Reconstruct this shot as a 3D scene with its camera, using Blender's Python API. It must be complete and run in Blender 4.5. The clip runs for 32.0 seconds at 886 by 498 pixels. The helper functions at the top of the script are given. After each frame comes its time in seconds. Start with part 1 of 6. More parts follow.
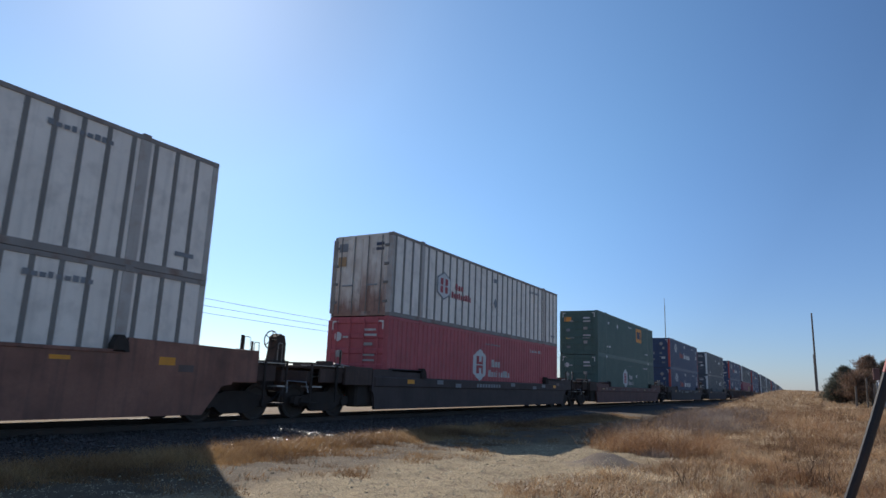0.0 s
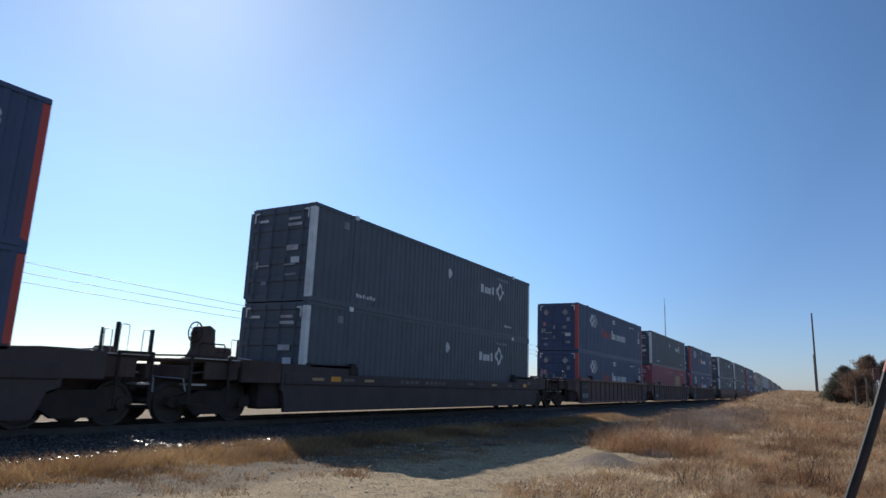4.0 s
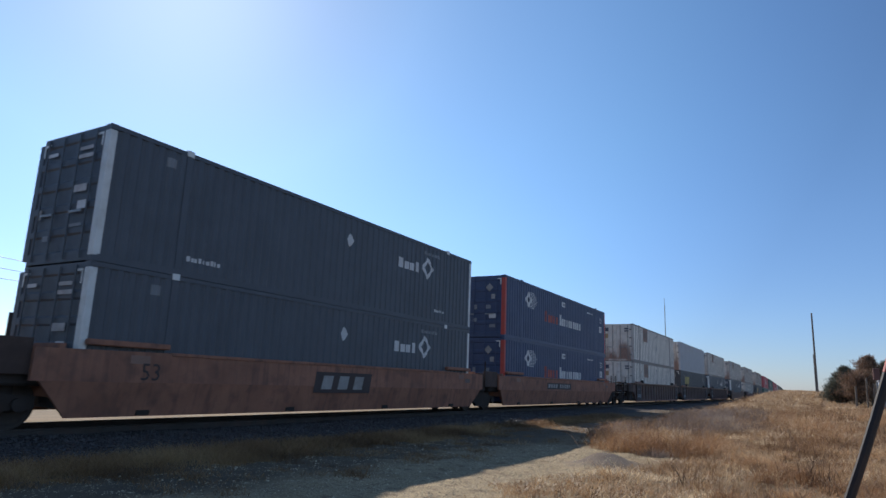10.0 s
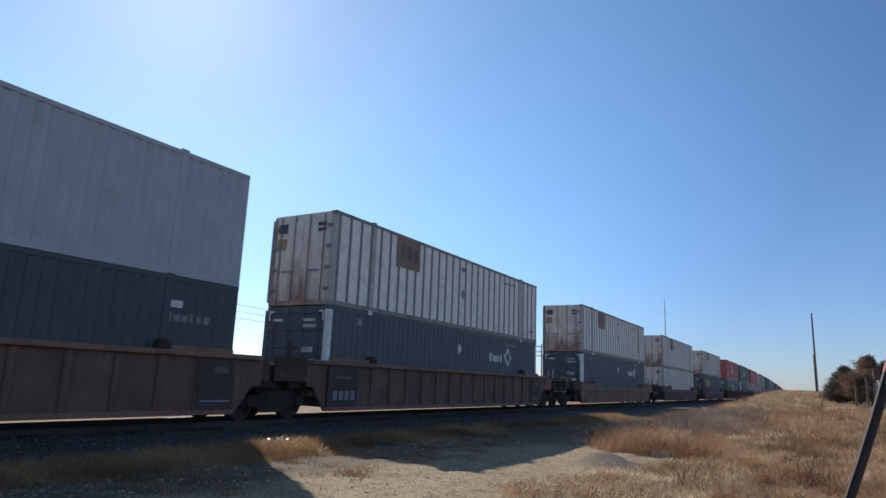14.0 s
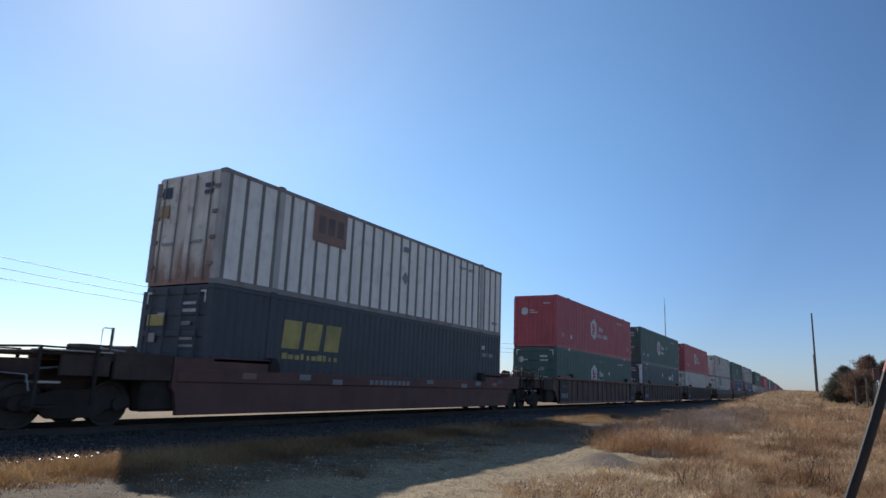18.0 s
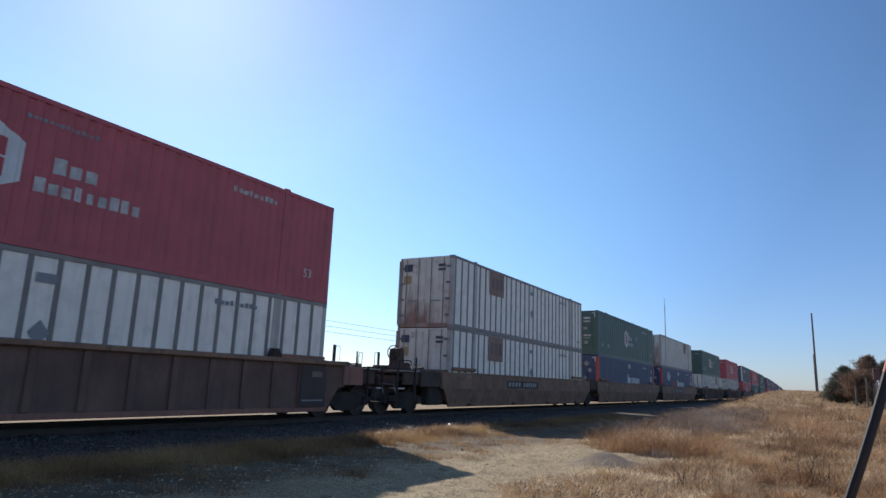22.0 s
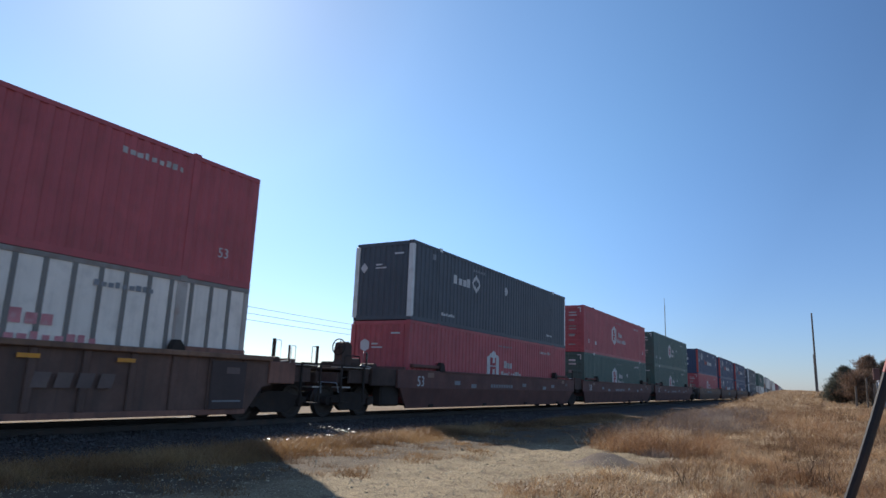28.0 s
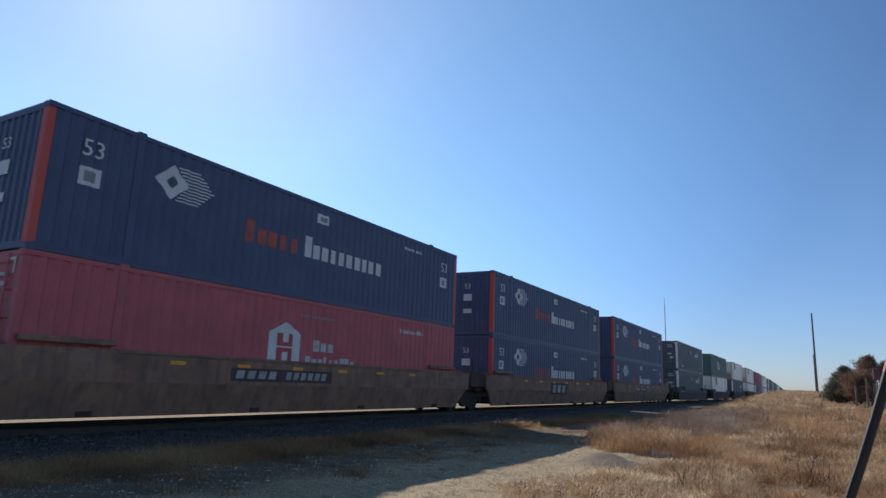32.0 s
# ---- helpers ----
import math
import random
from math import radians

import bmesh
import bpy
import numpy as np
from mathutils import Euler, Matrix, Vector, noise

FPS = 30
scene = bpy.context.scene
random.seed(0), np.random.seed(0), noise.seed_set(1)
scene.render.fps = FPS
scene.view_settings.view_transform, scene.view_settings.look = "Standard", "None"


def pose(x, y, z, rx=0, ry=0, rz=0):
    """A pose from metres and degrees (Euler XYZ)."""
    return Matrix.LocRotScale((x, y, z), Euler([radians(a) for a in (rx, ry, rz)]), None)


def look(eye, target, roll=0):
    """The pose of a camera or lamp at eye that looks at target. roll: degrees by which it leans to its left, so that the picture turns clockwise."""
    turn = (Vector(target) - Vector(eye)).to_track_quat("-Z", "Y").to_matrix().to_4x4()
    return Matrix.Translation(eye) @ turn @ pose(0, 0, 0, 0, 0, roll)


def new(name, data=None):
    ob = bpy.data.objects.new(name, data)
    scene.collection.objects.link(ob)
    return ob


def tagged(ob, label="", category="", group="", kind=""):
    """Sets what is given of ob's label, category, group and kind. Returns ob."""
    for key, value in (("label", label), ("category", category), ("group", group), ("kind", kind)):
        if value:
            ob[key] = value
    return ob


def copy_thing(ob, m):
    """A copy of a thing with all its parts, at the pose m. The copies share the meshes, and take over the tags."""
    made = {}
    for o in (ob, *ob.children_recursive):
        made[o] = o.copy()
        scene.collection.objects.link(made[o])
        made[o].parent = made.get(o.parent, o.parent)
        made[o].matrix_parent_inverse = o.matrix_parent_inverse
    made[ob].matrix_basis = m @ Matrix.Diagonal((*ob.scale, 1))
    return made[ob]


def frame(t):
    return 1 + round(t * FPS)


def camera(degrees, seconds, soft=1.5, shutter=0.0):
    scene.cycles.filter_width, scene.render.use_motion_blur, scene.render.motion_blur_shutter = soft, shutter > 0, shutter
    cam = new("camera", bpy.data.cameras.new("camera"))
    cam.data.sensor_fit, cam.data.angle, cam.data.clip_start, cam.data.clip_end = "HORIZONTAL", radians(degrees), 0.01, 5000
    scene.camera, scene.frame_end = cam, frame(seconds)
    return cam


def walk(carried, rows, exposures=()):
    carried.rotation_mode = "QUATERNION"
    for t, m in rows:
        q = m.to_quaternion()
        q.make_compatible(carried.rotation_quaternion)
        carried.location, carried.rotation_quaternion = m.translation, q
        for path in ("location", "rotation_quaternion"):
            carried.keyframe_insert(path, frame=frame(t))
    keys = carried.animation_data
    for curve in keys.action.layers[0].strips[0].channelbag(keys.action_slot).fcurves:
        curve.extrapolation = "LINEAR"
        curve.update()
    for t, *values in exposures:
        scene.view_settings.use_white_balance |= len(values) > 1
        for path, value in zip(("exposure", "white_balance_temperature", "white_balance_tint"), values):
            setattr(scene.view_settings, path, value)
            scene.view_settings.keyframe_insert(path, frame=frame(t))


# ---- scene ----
cam = camera(69.33, 32.0, soft=1.5, shutter=0.05)

# The eye stands 1.16 m above the rails; the track runs along +y, 13.6 m to the west.
EYE = Vector((0, 0, 1.157))
YAW, PITCH = radians(30.367), radians(11.686)
AIM = Vector((-math.sin(YAW) * math.cos(PITCH), math.cos(YAW) * math.cos(PITCH), math.sin(PITCH)))
walk(cam, [(0, look(EYE, EYE + AIM, 2.193)), (32, look(EYE, EYE + AIM, 2.193))], exposures=[(0, -0.12), (2, -0.12), (6, 0.0), (8, 0.08), (10, 0.04), (11, 0.06), (12, -0.1), (14, 0.0), (17, -0.1), (19, -0.14), (20.2, 0.04), (22, 0.08), (24, 0.0), (28, 0.02), (32, 0.0)])

# ---- light ----
SUN_EL, SUN_AZ = 33.9, -55.1
world = bpy.data.worlds.new("sky")
scene.world = world
world.use_nodes = True
wn = world.node_tree
sky = wn.nodes.new("ShaderNodeTexSky")
sky.sky_type = "NISHITA"
sky.sun_disc = False
sky.sun_elevation, sky.sun_rotation = radians(SUN_EL), radians(SUN_AZ)
sky.air_density, sky.dust_density, sky.ozone_density, sky.altitude = 1.0, 0.45, 6.0, 700
bg = wn.nodes["Background"]


def sky_ramp(src, stops):
    r = wn.nodes.new("ShaderNodeValToRGB")
    while len(r.color_ramp.elements) < len(stops):
        r.color_ramp.elements.new(0.5)
    for e, (p, c) in zip(r.color_ramp.elements, stops):
        e.position, e.color = p, (*c, 1)
    wn.links.new(src, r.inputs[0])
    return r.outputs[0]


def sky_times(a, c):
    x = wn.nodes.new("ShaderNodeMix")
    x.data_type, x.blend_type = "RGBA", "MULTIPLY"
    x.inputs["Factor"].default_value = 1.0
    wn.links.new(a, x.inputs["A"])
    if isinstance(c, tuple):
        x.inputs["B"].default_value = (*c, 1)
    else:
        wn.links.new(c, x.inputs["B"])
    return x.outputs["Result"]


# a very clear autumn sky: deepest at right angles to the sun, a wide pale glow round it, bluish haze on the horizon
heading = wn.nodes.new("ShaderNodeTexCoord")
sunward = wn.nodes.new("ShaderNodeVectorMath")
sunward.operation = "DOT_PRODUCT"
sunward.inputs[1].default_value = (math.sin(radians(SUN_AZ)) * math.cos(radians(SUN_EL)), math.cos(radians(SUN_AZ)) * math.cos(radians(SUN_EL)), math.sin(radians(SUN_EL)))
wn.links.new(heading.outputs["Generated"], sunward.inputs[0])
upward = wn.nodes.new("ShaderNodeSeparateXYZ")
wn.links.new(heading.outputs["Generated"], upward.inputs[0])
# the first stop warms and lifts the unseen sky, as fill for shaded sides
clear = sky_ramp(sunward.outputs["Value"], [(0.0, (1.0, 0.97, 0.88)), (0.48, (0.64, 0.695, 0.71)), (0.6, (0.615, 0.675, 0.69)), (0.7, (0.69, 0.77, 0.775)), (0.78, (0.765, 0.86, 0.83)), (0.86, (0.83, 0.925, 0.885)), (0.95, (0.85, 0.945, 0.9)), (0.98, (0.78, 0.85, 0.82)), (1.0, (0.76, 0.82, 0.8))])
haze = sky_ramp(upward.outputs[2], [(0.0, (0.78, 0.73, 0.86)), (0.1, (0.89, 0.845, 0.94)), (0.24, (0.98, 0.95, 0.99)), (0.36, (1.0, 0.99, 1.0))])
wn.links.new(sky_times(sky_times(sky_times(sky.outputs[0], clear), haze), (1.25, 1.25, 1.25)), bg.inputs[0])
bg.inputs[1].default_value = 0.133
sun = new("sun", bpy.data.lights.new("sun", "SUN"))
sun.data.energy, sun.data.angle, sun.data.color = 5.0, radians(0.53), (1.0, 0.94, 0.86)
sun_way = Vector((math.sin(radians(SUN_AZ)) * math.cos(radians(SUN_EL)), math.cos(radians(SUN_AZ)) * math.cos(radians(SUN_EL)), math.sin(radians(SUN_EL))))
sun.matrix_world = look(sun_way * 300, (0, 0, 0))


# ---- materials ----
def mat(name, col, rough=0.55, metal=0.0, var=0.25, scale=1.2, streak=0.0, dirt=(0.16, 0.12, 0.09), dirt_amt=0.25, bump=0.0, bump_scale=60, coords="Object", translucent=0.0, spec=0.5):
    """Painted or natural surface: base colour, broad and fine variation, dirt patches, vertical streaks, fine relief."""
    m = bpy.data.materials.new(name)
    m.use_nodes = True
    nt = m.node_tree
    b = nt.nodes["Principled BSDF"]
    N, Lk = nt.nodes.new, nt.links.new
    tc = N("ShaderNodeTexCoord")
    oi = N("ShaderNodeObjectInfo")
    add = N("ShaderNodeVectorMath")
    mul = N("ShaderNodeMath")
    mul.operation, mul.inputs[1].default_value = "MULTIPLY", 37.0
    Lk(oi.outputs["Random"], mul.inputs[0])
    Lk(tc.outputs[coords], add.inputs[0])
    Lk(mul.outputs[0], add.inputs[1])
    vec = add.outputs[0]

    def nz(sc, detail=4, stretch=None):
        n = N("ShaderNodeTexNoise")
        n.inputs["Scale"].default_value, n.inputs["Detail"].default_value = sc, detail
        if stretch:
            mp = N("ShaderNodeMapping")
            mp.inputs["Scale"].default_value = stretch
            Lk(vec, mp.inputs["Vector"])
            Lk(mp.outputs[0], n.inputs["Vector"])
        else:
            Lk(vec, n.inputs["Vector"])
        return n.outputs["Fac"]

    def ramp(src, a, bb):
        r = N("ShaderNodeMapRange")
        r.inputs["From Min"].default_value, r.inputs["From Max"].default_value = a, bb
        Lk(src, r.inputs["Value"])
        return r.outputs[0]

    def mix(fac, c1, c2, kind="MIX"):
        x = N("ShaderNodeMix")
        x.data_type, x.blend_type = "RGBA", kind
        if isinstance(fac, float):
            x.inputs["Factor"].default_value = fac
        else:
            Lk(fac, x.inputs["Factor"])
        for sock, v in ((x.inputs["A"], c1), (x.inputs["B"], c2)):
            if isinstance(v, tuple):
                sock.default_value = (*v, 1)
            else:
                Lk(v, sock)
        return x.outputs["Result"]

    dark = tuple(c * (1 - var) for c in col)
    lite = tuple(min(1, c * (1 + var)) for c in col)
    c = mix(ramp(nz(scale), 0.3, 0.7), dark, lite)
    c = mix(ramp(nz(scale * 14, 6), 0.2, 0.8), c, mix(0.5, c, dark))
    if dirt_amt:
        f = N("ShaderNodeMath")
        f.operation, f.inputs[1].default_value = "MULTIPLY", dirt_amt
        Lk(ramp(nz(scale * 2.3, 8), 0.5, 0.72), f.inputs[0])
        c = mix(f.outputs[0], c, dirt)
    if streak:
        f = N("ShaderNodeMath")
        f.operation, f.inputs[1].default_value = "MULTIPLY", streak
        Lk(ramp(nz(1.0, 5, (7, 7, 0.35)), 0.5, 0.75), f.inputs[0])
        c = mix(f.outputs[0], c, dirt)
    Lk(c, b.inputs["Base Color"])
    r = N("ShaderNodeMapRange")
    r.inputs["To Min"].default_value, r.inputs["To Max"].default_value = max(0, rough - 0.1), min(1, rough + 0.12)
    Lk(nz(scale * 5), r.inputs["Value"])
    Lk(r.outputs[0], b.inputs["Roughness"])
    b.inputs["Metallic"].default_value = metal
    b.inputs["Specular IOR Level"].default_value = spec
    if bump:
        bp = N("ShaderNodeBump")
        bp.inputs["Strength"].default_value, bp.inputs["Distance"].default_value = bump, 0.01
        Lk(nz(bump_scale, 3), bp.inputs["Height"])
        Lk(bp.outputs[0], b.inputs["Normal"])
    if translucent:
        tr = N("ShaderNodeBsdfTranslucent")
        Lk(c, tr.inputs["Color"])
        mx = N("ShaderNodeMixShader")
        mx.inputs[0].default_value = translucent
        Lk(b.outputs[0], mx.inputs[1])
        Lk(tr.outputs[0], mx.inputs[2])
        Lk(mx.outputs[0], nt.nodes["Material Output"].inputs[0])
    return m


RUST = (0.17, 0.075, 0.04)
M = {
    "red": mat("red_paint", (0.46, 0.088, 0.103), 0.5, streak=0.25, dirt=(0.2, 0.06, 0.05), var=0.15),
    "maroon": mat("maroon_paint", (0.29, 0.075, 0.1), 0.55, streak=0.2, dirt=(0.16, 0.07, 0.07), var=0.15),
    "green": mat("green_paint", (0.064, 0.118, 0.102), 0.5, streak=0.25, dirt=(0.06, 0.09, 0.08), var=0.15),
    "blue": mat("blue_paint", (0.05, 0.072, 0.14), 0.5, streak=0.2, dirt=(0.04, 0.05, 0.12), var=0.15),
    "slate": mat("slate_paint", (0.072, 0.084, 0.104), 0.5, streak=0.25, dirt=(0.06, 0.07, 0.085), var=0.15),
    "navy": mat("navy_paint", (0.05, 0.058, 0.07), 0.5, streak=0.2, dirt=(0.05, 0.055, 0.06), var=0.15),
    "white": mat("white_panel", (0.84, 0.76, 0.68), 0.45, streak=0.22, dirt=(0.34, 0.3, 0.27), var=0.07, dirt_amt=0.3),
    "grey": mat("grey_paint", (0.4, 0.405, 0.43), 0.5, streak=0.2, dirt=(0.25, 0.24, 0.25), var=0.08),
    "post": mat("grey_dusty_post", (0.21, 0.195, 0.18), 0.6, var=0.2, streak=0.3, dirt=(0.2, 0.15, 0.12)),
    "white_post": mat("dirty_white_post", (0.46, 0.42, 0.385), 0.55, var=0.15, streak=0.4, dirt=(0.3, 0.17, 0.11), dirt_amt=0.4),
    # dirty, rusty white rails, with their shade darkened into the base colour
    "rail_shaded": mat("shaded_dirty_white_rail", (0.27, 0.24, 0.22), 0.6, var=0.2, dirt_amt=0.6, dirt=RUST),
    "orange_red": mat("orange_red_paint", (0.5, 0.065, 0.045), 0.5, var=0.1),
    "tape": mat("white_reflective_tape", (0.7, 0.7, 0.68), 0.4, var=0.1),
    "mark": mat("white_lettering_paint", (0.6, 0.59, 0.59), 0.5, var=0.12, dirt=(0.4, 0.38, 0.36)),
    "mark_worn": mat("worn_white_lettering", (0.5, 0.48, 0.47), 0.6, var=0.3, dirt_amt=0.5, dirt=(0.3, 0.15, 0.15), scale=3),
    "mark_red": mat("red_lettering_paint", (0.4, 0.05, 0.065), 0.5, var=0.2),
    "mark_faded_red": mat("faded_red_lettering", (0.42, 0.09, 0.06), 0.6, var=0.35, dirt_amt=0.7, dirt=(0.06, 0.05, 0.1)),
    "mark_pink": mat("faded_pink_lettering", (0.62, 0.24, 0.26), 0.6, var=0.25, dirt_amt=0.5, dirt=(0.6, 0.5, 0.46), scale=3),
    "mark_dark": mat("dark_lettering_paint", (0.05, 0.06, 0.1), 0.5, var=0.2),
    "mark_grey": mat("grey_lettering_paint", (0.22, 0.23, 0.25), 0.5, var=0.2),
    "mark_light": mat("light_grey_lettering", (0.34, 0.32, 0.3), 0.6, var=0.3, dirt_amt=0.5),
    "mark_faded": mat("faded_grey_lettering", (0.15, 0.105, 0.095), 0.6, var=0.3, dirt_amt=0.5),
    "yellow": mat("yellow_paint", (0.46, 0.36, 0.12), 0.6, var=0.25),
    "amber": mat("amber_reflector", (0.75, 0.3, 0.02), 0.35, var=0.15),
    "orange_sign": mat("faded_orange_sign", (0.27, 0.15, 0.11), 0.6, var=0.2, dirt_amt=0.5, dirt=(0.25, 0.18, 0.15)),
    "orange_new": mat("orange_sign", (0.75, 0.3, 0.05), 0.5, var=0.1),
    "tan_patch": mat("tan_primer_patch", (0.42, 0.27, 0.14), 0.6, var=0.15),
    "steel": mat("bare_steel", (0.32, 0.31, 0.3), 0.4, 0.8, var=0.2),
    # pale colour that paints in the sunlit top edges of the end gear
    "sunlit_edge": mat("sunlit_edge_steel", (0.42, 0.4, 0.38), 0.4, 0.5, var=0.25),
    "galv": mat("galvanised_rod", (0.3, 0.31, 0.32), 0.45, 0.6, var=0.2),
    "roof": mat("dusty_roof", (0.3, 0.3, 0.3), 0.6, var=0.2),
    "car_orange": mat("orange_brown_car_paint", (0.33, 0.145, 0.09), 0.75, streak=0.6, dirt=(0.1, 0.055, 0.045), var=0.25, dirt_amt=0.6),
    "car_tan": mat("faded_brown_car_paint", (0.25, 0.14, 0.088), 0.75, streak=0.6, dirt=(0.08, 0.05, 0.045), var=0.25, dirt_amt=0.6),
    "car_brown": mat("rusty_brown_car_paint", (0.27, 0.128, 0.092), 0.75, streak=0.5, dirt=(0.07, 0.05, 0.045), var=0.3),
    "car_panel": mat("sooty_brown_car_panel", (0.155, 0.088, 0.068), 0.75, streak=0.5, dirt=(0.06, 0.05, 0.045), var=0.3),
    "car_maroon": mat("dark_maroon_car_paint", (0.15, 0.064, 0.052), 0.72, streak=0.4, dirt=(0.07, 0.05, 0.05), var=0.25),
    "car_black": mat("black_car_paint", (0.07, 0.048, 0.044), 0.75, streak=0.4, dirt=(0.07, 0.055, 0.05), var=0.25),
    "running": mat("greasy_running_gear", (0.05, 0.041, 0.037), 0.85, 0.0, var=0.35, dirt_amt=0.4, dirt=(0.075, 0.042, 0.027), spec=0.2),
    "gear": mat("sooty_brown_gear", (0.092, 0.062, 0.052), 0.8, var=0.35, streak=0.3, dirt=(0.035, 0.028, 0.025), spec=0.25),
    "wheel": mat("worn_wheel_steel", (0.065, 0.055, 0.05), 0.6, 0.2, var=0.25, spec=0.25),
    "rail": mat("rail_steel", (0.07, 0.06, 0.055), 0.6, 0.35, var=0.25, dirt=RUST),
    "tie": mat("creosoted_tie", (0.085, 0.07, 0.06), 0.85, var=0.35, bump=0.4),
    "stone": mat("grey_ballast_stone", (0.2, 0.19, 0.185), 0.45, var=0.45, scale=4, bump=0.3),
    "wood": mat("weathered_pole_wood", (0.2, 0.175, 0.155), 0.85, var=0.3, streak=0.5, dirt=(0.07, 0.055, 0.045), bump=0.4),
    "wood_grey": mat("silvery_fence_wood", (0.17, 0.14, 0.115), 0.85, var=0.3, streak=0.4),
    "bar": mat("dark_weathered_bar", (0.035, 0.033, 0.035), 0.6, 0.3, var=0.3, dirt=RUST, bump=0.2),
    "bar_red": mat("red_bar_tip", (0.35, 0.05, 0.04), 0.55, var=0.2),
    "bark": mat("grey_brown_bark", (0.09, 0.07, 0.055), 0.9, var=0.3, bump=0.5),
    "trailer": mat("white_trailer_panel", (0.75, 0.75, 0.76), 0.4, var=0.04),
    "cab": mat("yellow_cab_paint", (0.65, 0.5, 0.06), 0.4, var=0.1),
    "glass": mat("dark_windscreen", (0.02, 0.025, 0.03), 0.08, var=0.1, dirt_amt=0),
    "rubber": mat("black_rubber", (0.02, 0.02, 0.02), 0.8, var=0.2),
    "wire": mat("grey_power_wire", (0.1, 0.1, 0.11), 0.5, 0.3, var=0.1),
    "asphalt": mat("grey_asphalt", (0.06, 0.06, 0.06), 0.85, var=0.2),
}



def rusty_white():
    """Cream-white door paint with rust that has crept up from the sill in ragged tongues, and rusty runs."""
    m = bpy.data.materials.new("rusty_white_door")
    m.use_nodes = True
    nt = m.node_tree
    N, Lk = nt.nodes.new, nt.links.new
    b = nt.nodes["Principled BSDF"]
    tc, oi, ad, mu = N("ShaderNodeTexCoord"), N("ShaderNodeObjectInfo"), N("ShaderNodeVectorMath"), N("ShaderNodeMath")
    mu.operation, mu.inputs[1].default_value = "MULTIPLY", 37.0
    Lk(oi.outputs["Random"], mu.inputs[0])
    Lk(tc.outputs["Object"], ad.inputs[0])
    Lk(mu.outputs[0], ad.inputs[1])
    sep = N("ShaderNodeSeparateXYZ")
    Lk(tc.outputs["Object"], sep.inputs[0])

    def noise(scale, detail, stretch=(1, 1, 1)):
        mp, n = N("ShaderNodeMapping"), N("ShaderNodeTexNoise")
        mp.inputs["Scale"].default_value = stretch
        n.inputs["Scale"].default_value, n.inputs["Detail"].default_value = scale, detail
        Lk(ad.outputs[0], mp.inputs["Vector"])
        Lk(mp.outputs[0], n.inputs["Vector"])
        return n.outputs["Fac"]

    def span(src, a, c, lo, hi):
        r = N("ShaderNodeMapRange")
        for k, v in zip(("From Min", "From Max", "To Min", "To Max"), (a, c, lo, hi)):
            r.inputs[k].default_value = v
        Lk(src, r.inputs["Value"])
        return r.outputs[0]

    def plus(a, c, op="ADD"):
        n = N("ShaderNodeMath")
        n.operation = op
        Lk(a, n.inputs[0])
        Lk(c, n.inputs[1])
        return n.outputs[0]

    def blend(f, a, c):
        x = N("ShaderNodeMix")
        x.data_type = "RGBA"
        Lk(f, x.inputs["Factor"])
        for s, v in ((x.inputs["A"], a), (x.inputs["B"], c)):
            if isinstance(v, tuple):
                s.default_value = (*v, 1)
            else:
                Lk(v, s)
        return x.outputs["Result"]

    creep = plus(span(sep.outputs[2], 0.2, 2.2, 0.25, -0.2), plus(noise(1.1, 7, (1, 1, 0.5)), span(noise(9.0, 4, (1, 1, 0.12)), 0.2, 0.8, -0.07, 0.07)))
    tone = blend(span(noise(2.0, 5), 0.3, 0.7, 0, 1), (0.76, 0.69, 0.61), (0.6, 0.52, 0.45))
    col = blend(span(creep, 0.47, 0.72, 0, 0.85), tone, blend(span(noise(7, 6), 0.3, 0.7, 0, 1), (0.3, 0.14, 0.09), (0.2, 0.085, 0.06)))
    col = blend(span(noise(2.5, 6), 0.62, 0.78, 0, 0.7), col, (0.17, 0.1, 0.07))
    Lk(col, b.inputs["Base Color"])
    b.inputs["Roughness"].default_value = 0.65
    return m


M["white_door"] = rusty_white()

# ---- mesh helpers ----
def box(bm, x0, y0, z0, x1, y1, z1, bevel=0.0):
    vs = [bm.verts.new((x, y, z)) for x in (x0, x1) for y in (y0, y1) for z in (z0, z1)]
    fs = [bm.faces.new([vs[i] for i in q]) for q in ((0, 1, 3, 2), (4, 6, 7, 5), (0, 4, 5, 1), (2, 3, 7, 6), (0, 2, 6, 4), (1, 5, 7, 3))]
    if bevel:
        es = list({e for f in fs for e in f.edges})
        bmesh.ops.bevel(bm, geom=es, offset=bevel, segments=1, affect="EDGES")


def rod(bm, a, b, r, n=8, r2=None):
    """A round bar from a to b."""
    a, b = Vector(a), Vector(b)
    q = (b - a).to_track_quat("Z", "Y")
    r2 = r if r2 is None else r2
    rings = []
    for c, rr in ((a, r), (b, r2)):
        rings.append([bm.verts.new(c + q @ Vector((rr * math.cos(k * math.tau / n), rr * math.sin(k * math.tau / n), 0))) for k in range(n)])
    for k in range(n):
        bm.faces.new((rings[0][k], rings[0][(k + 1) % n], rings[1][(k + 1) % n], rings[1][k]))
    bm.faces.new(rings[0][::-1])
    bm.faces.new(rings[1])


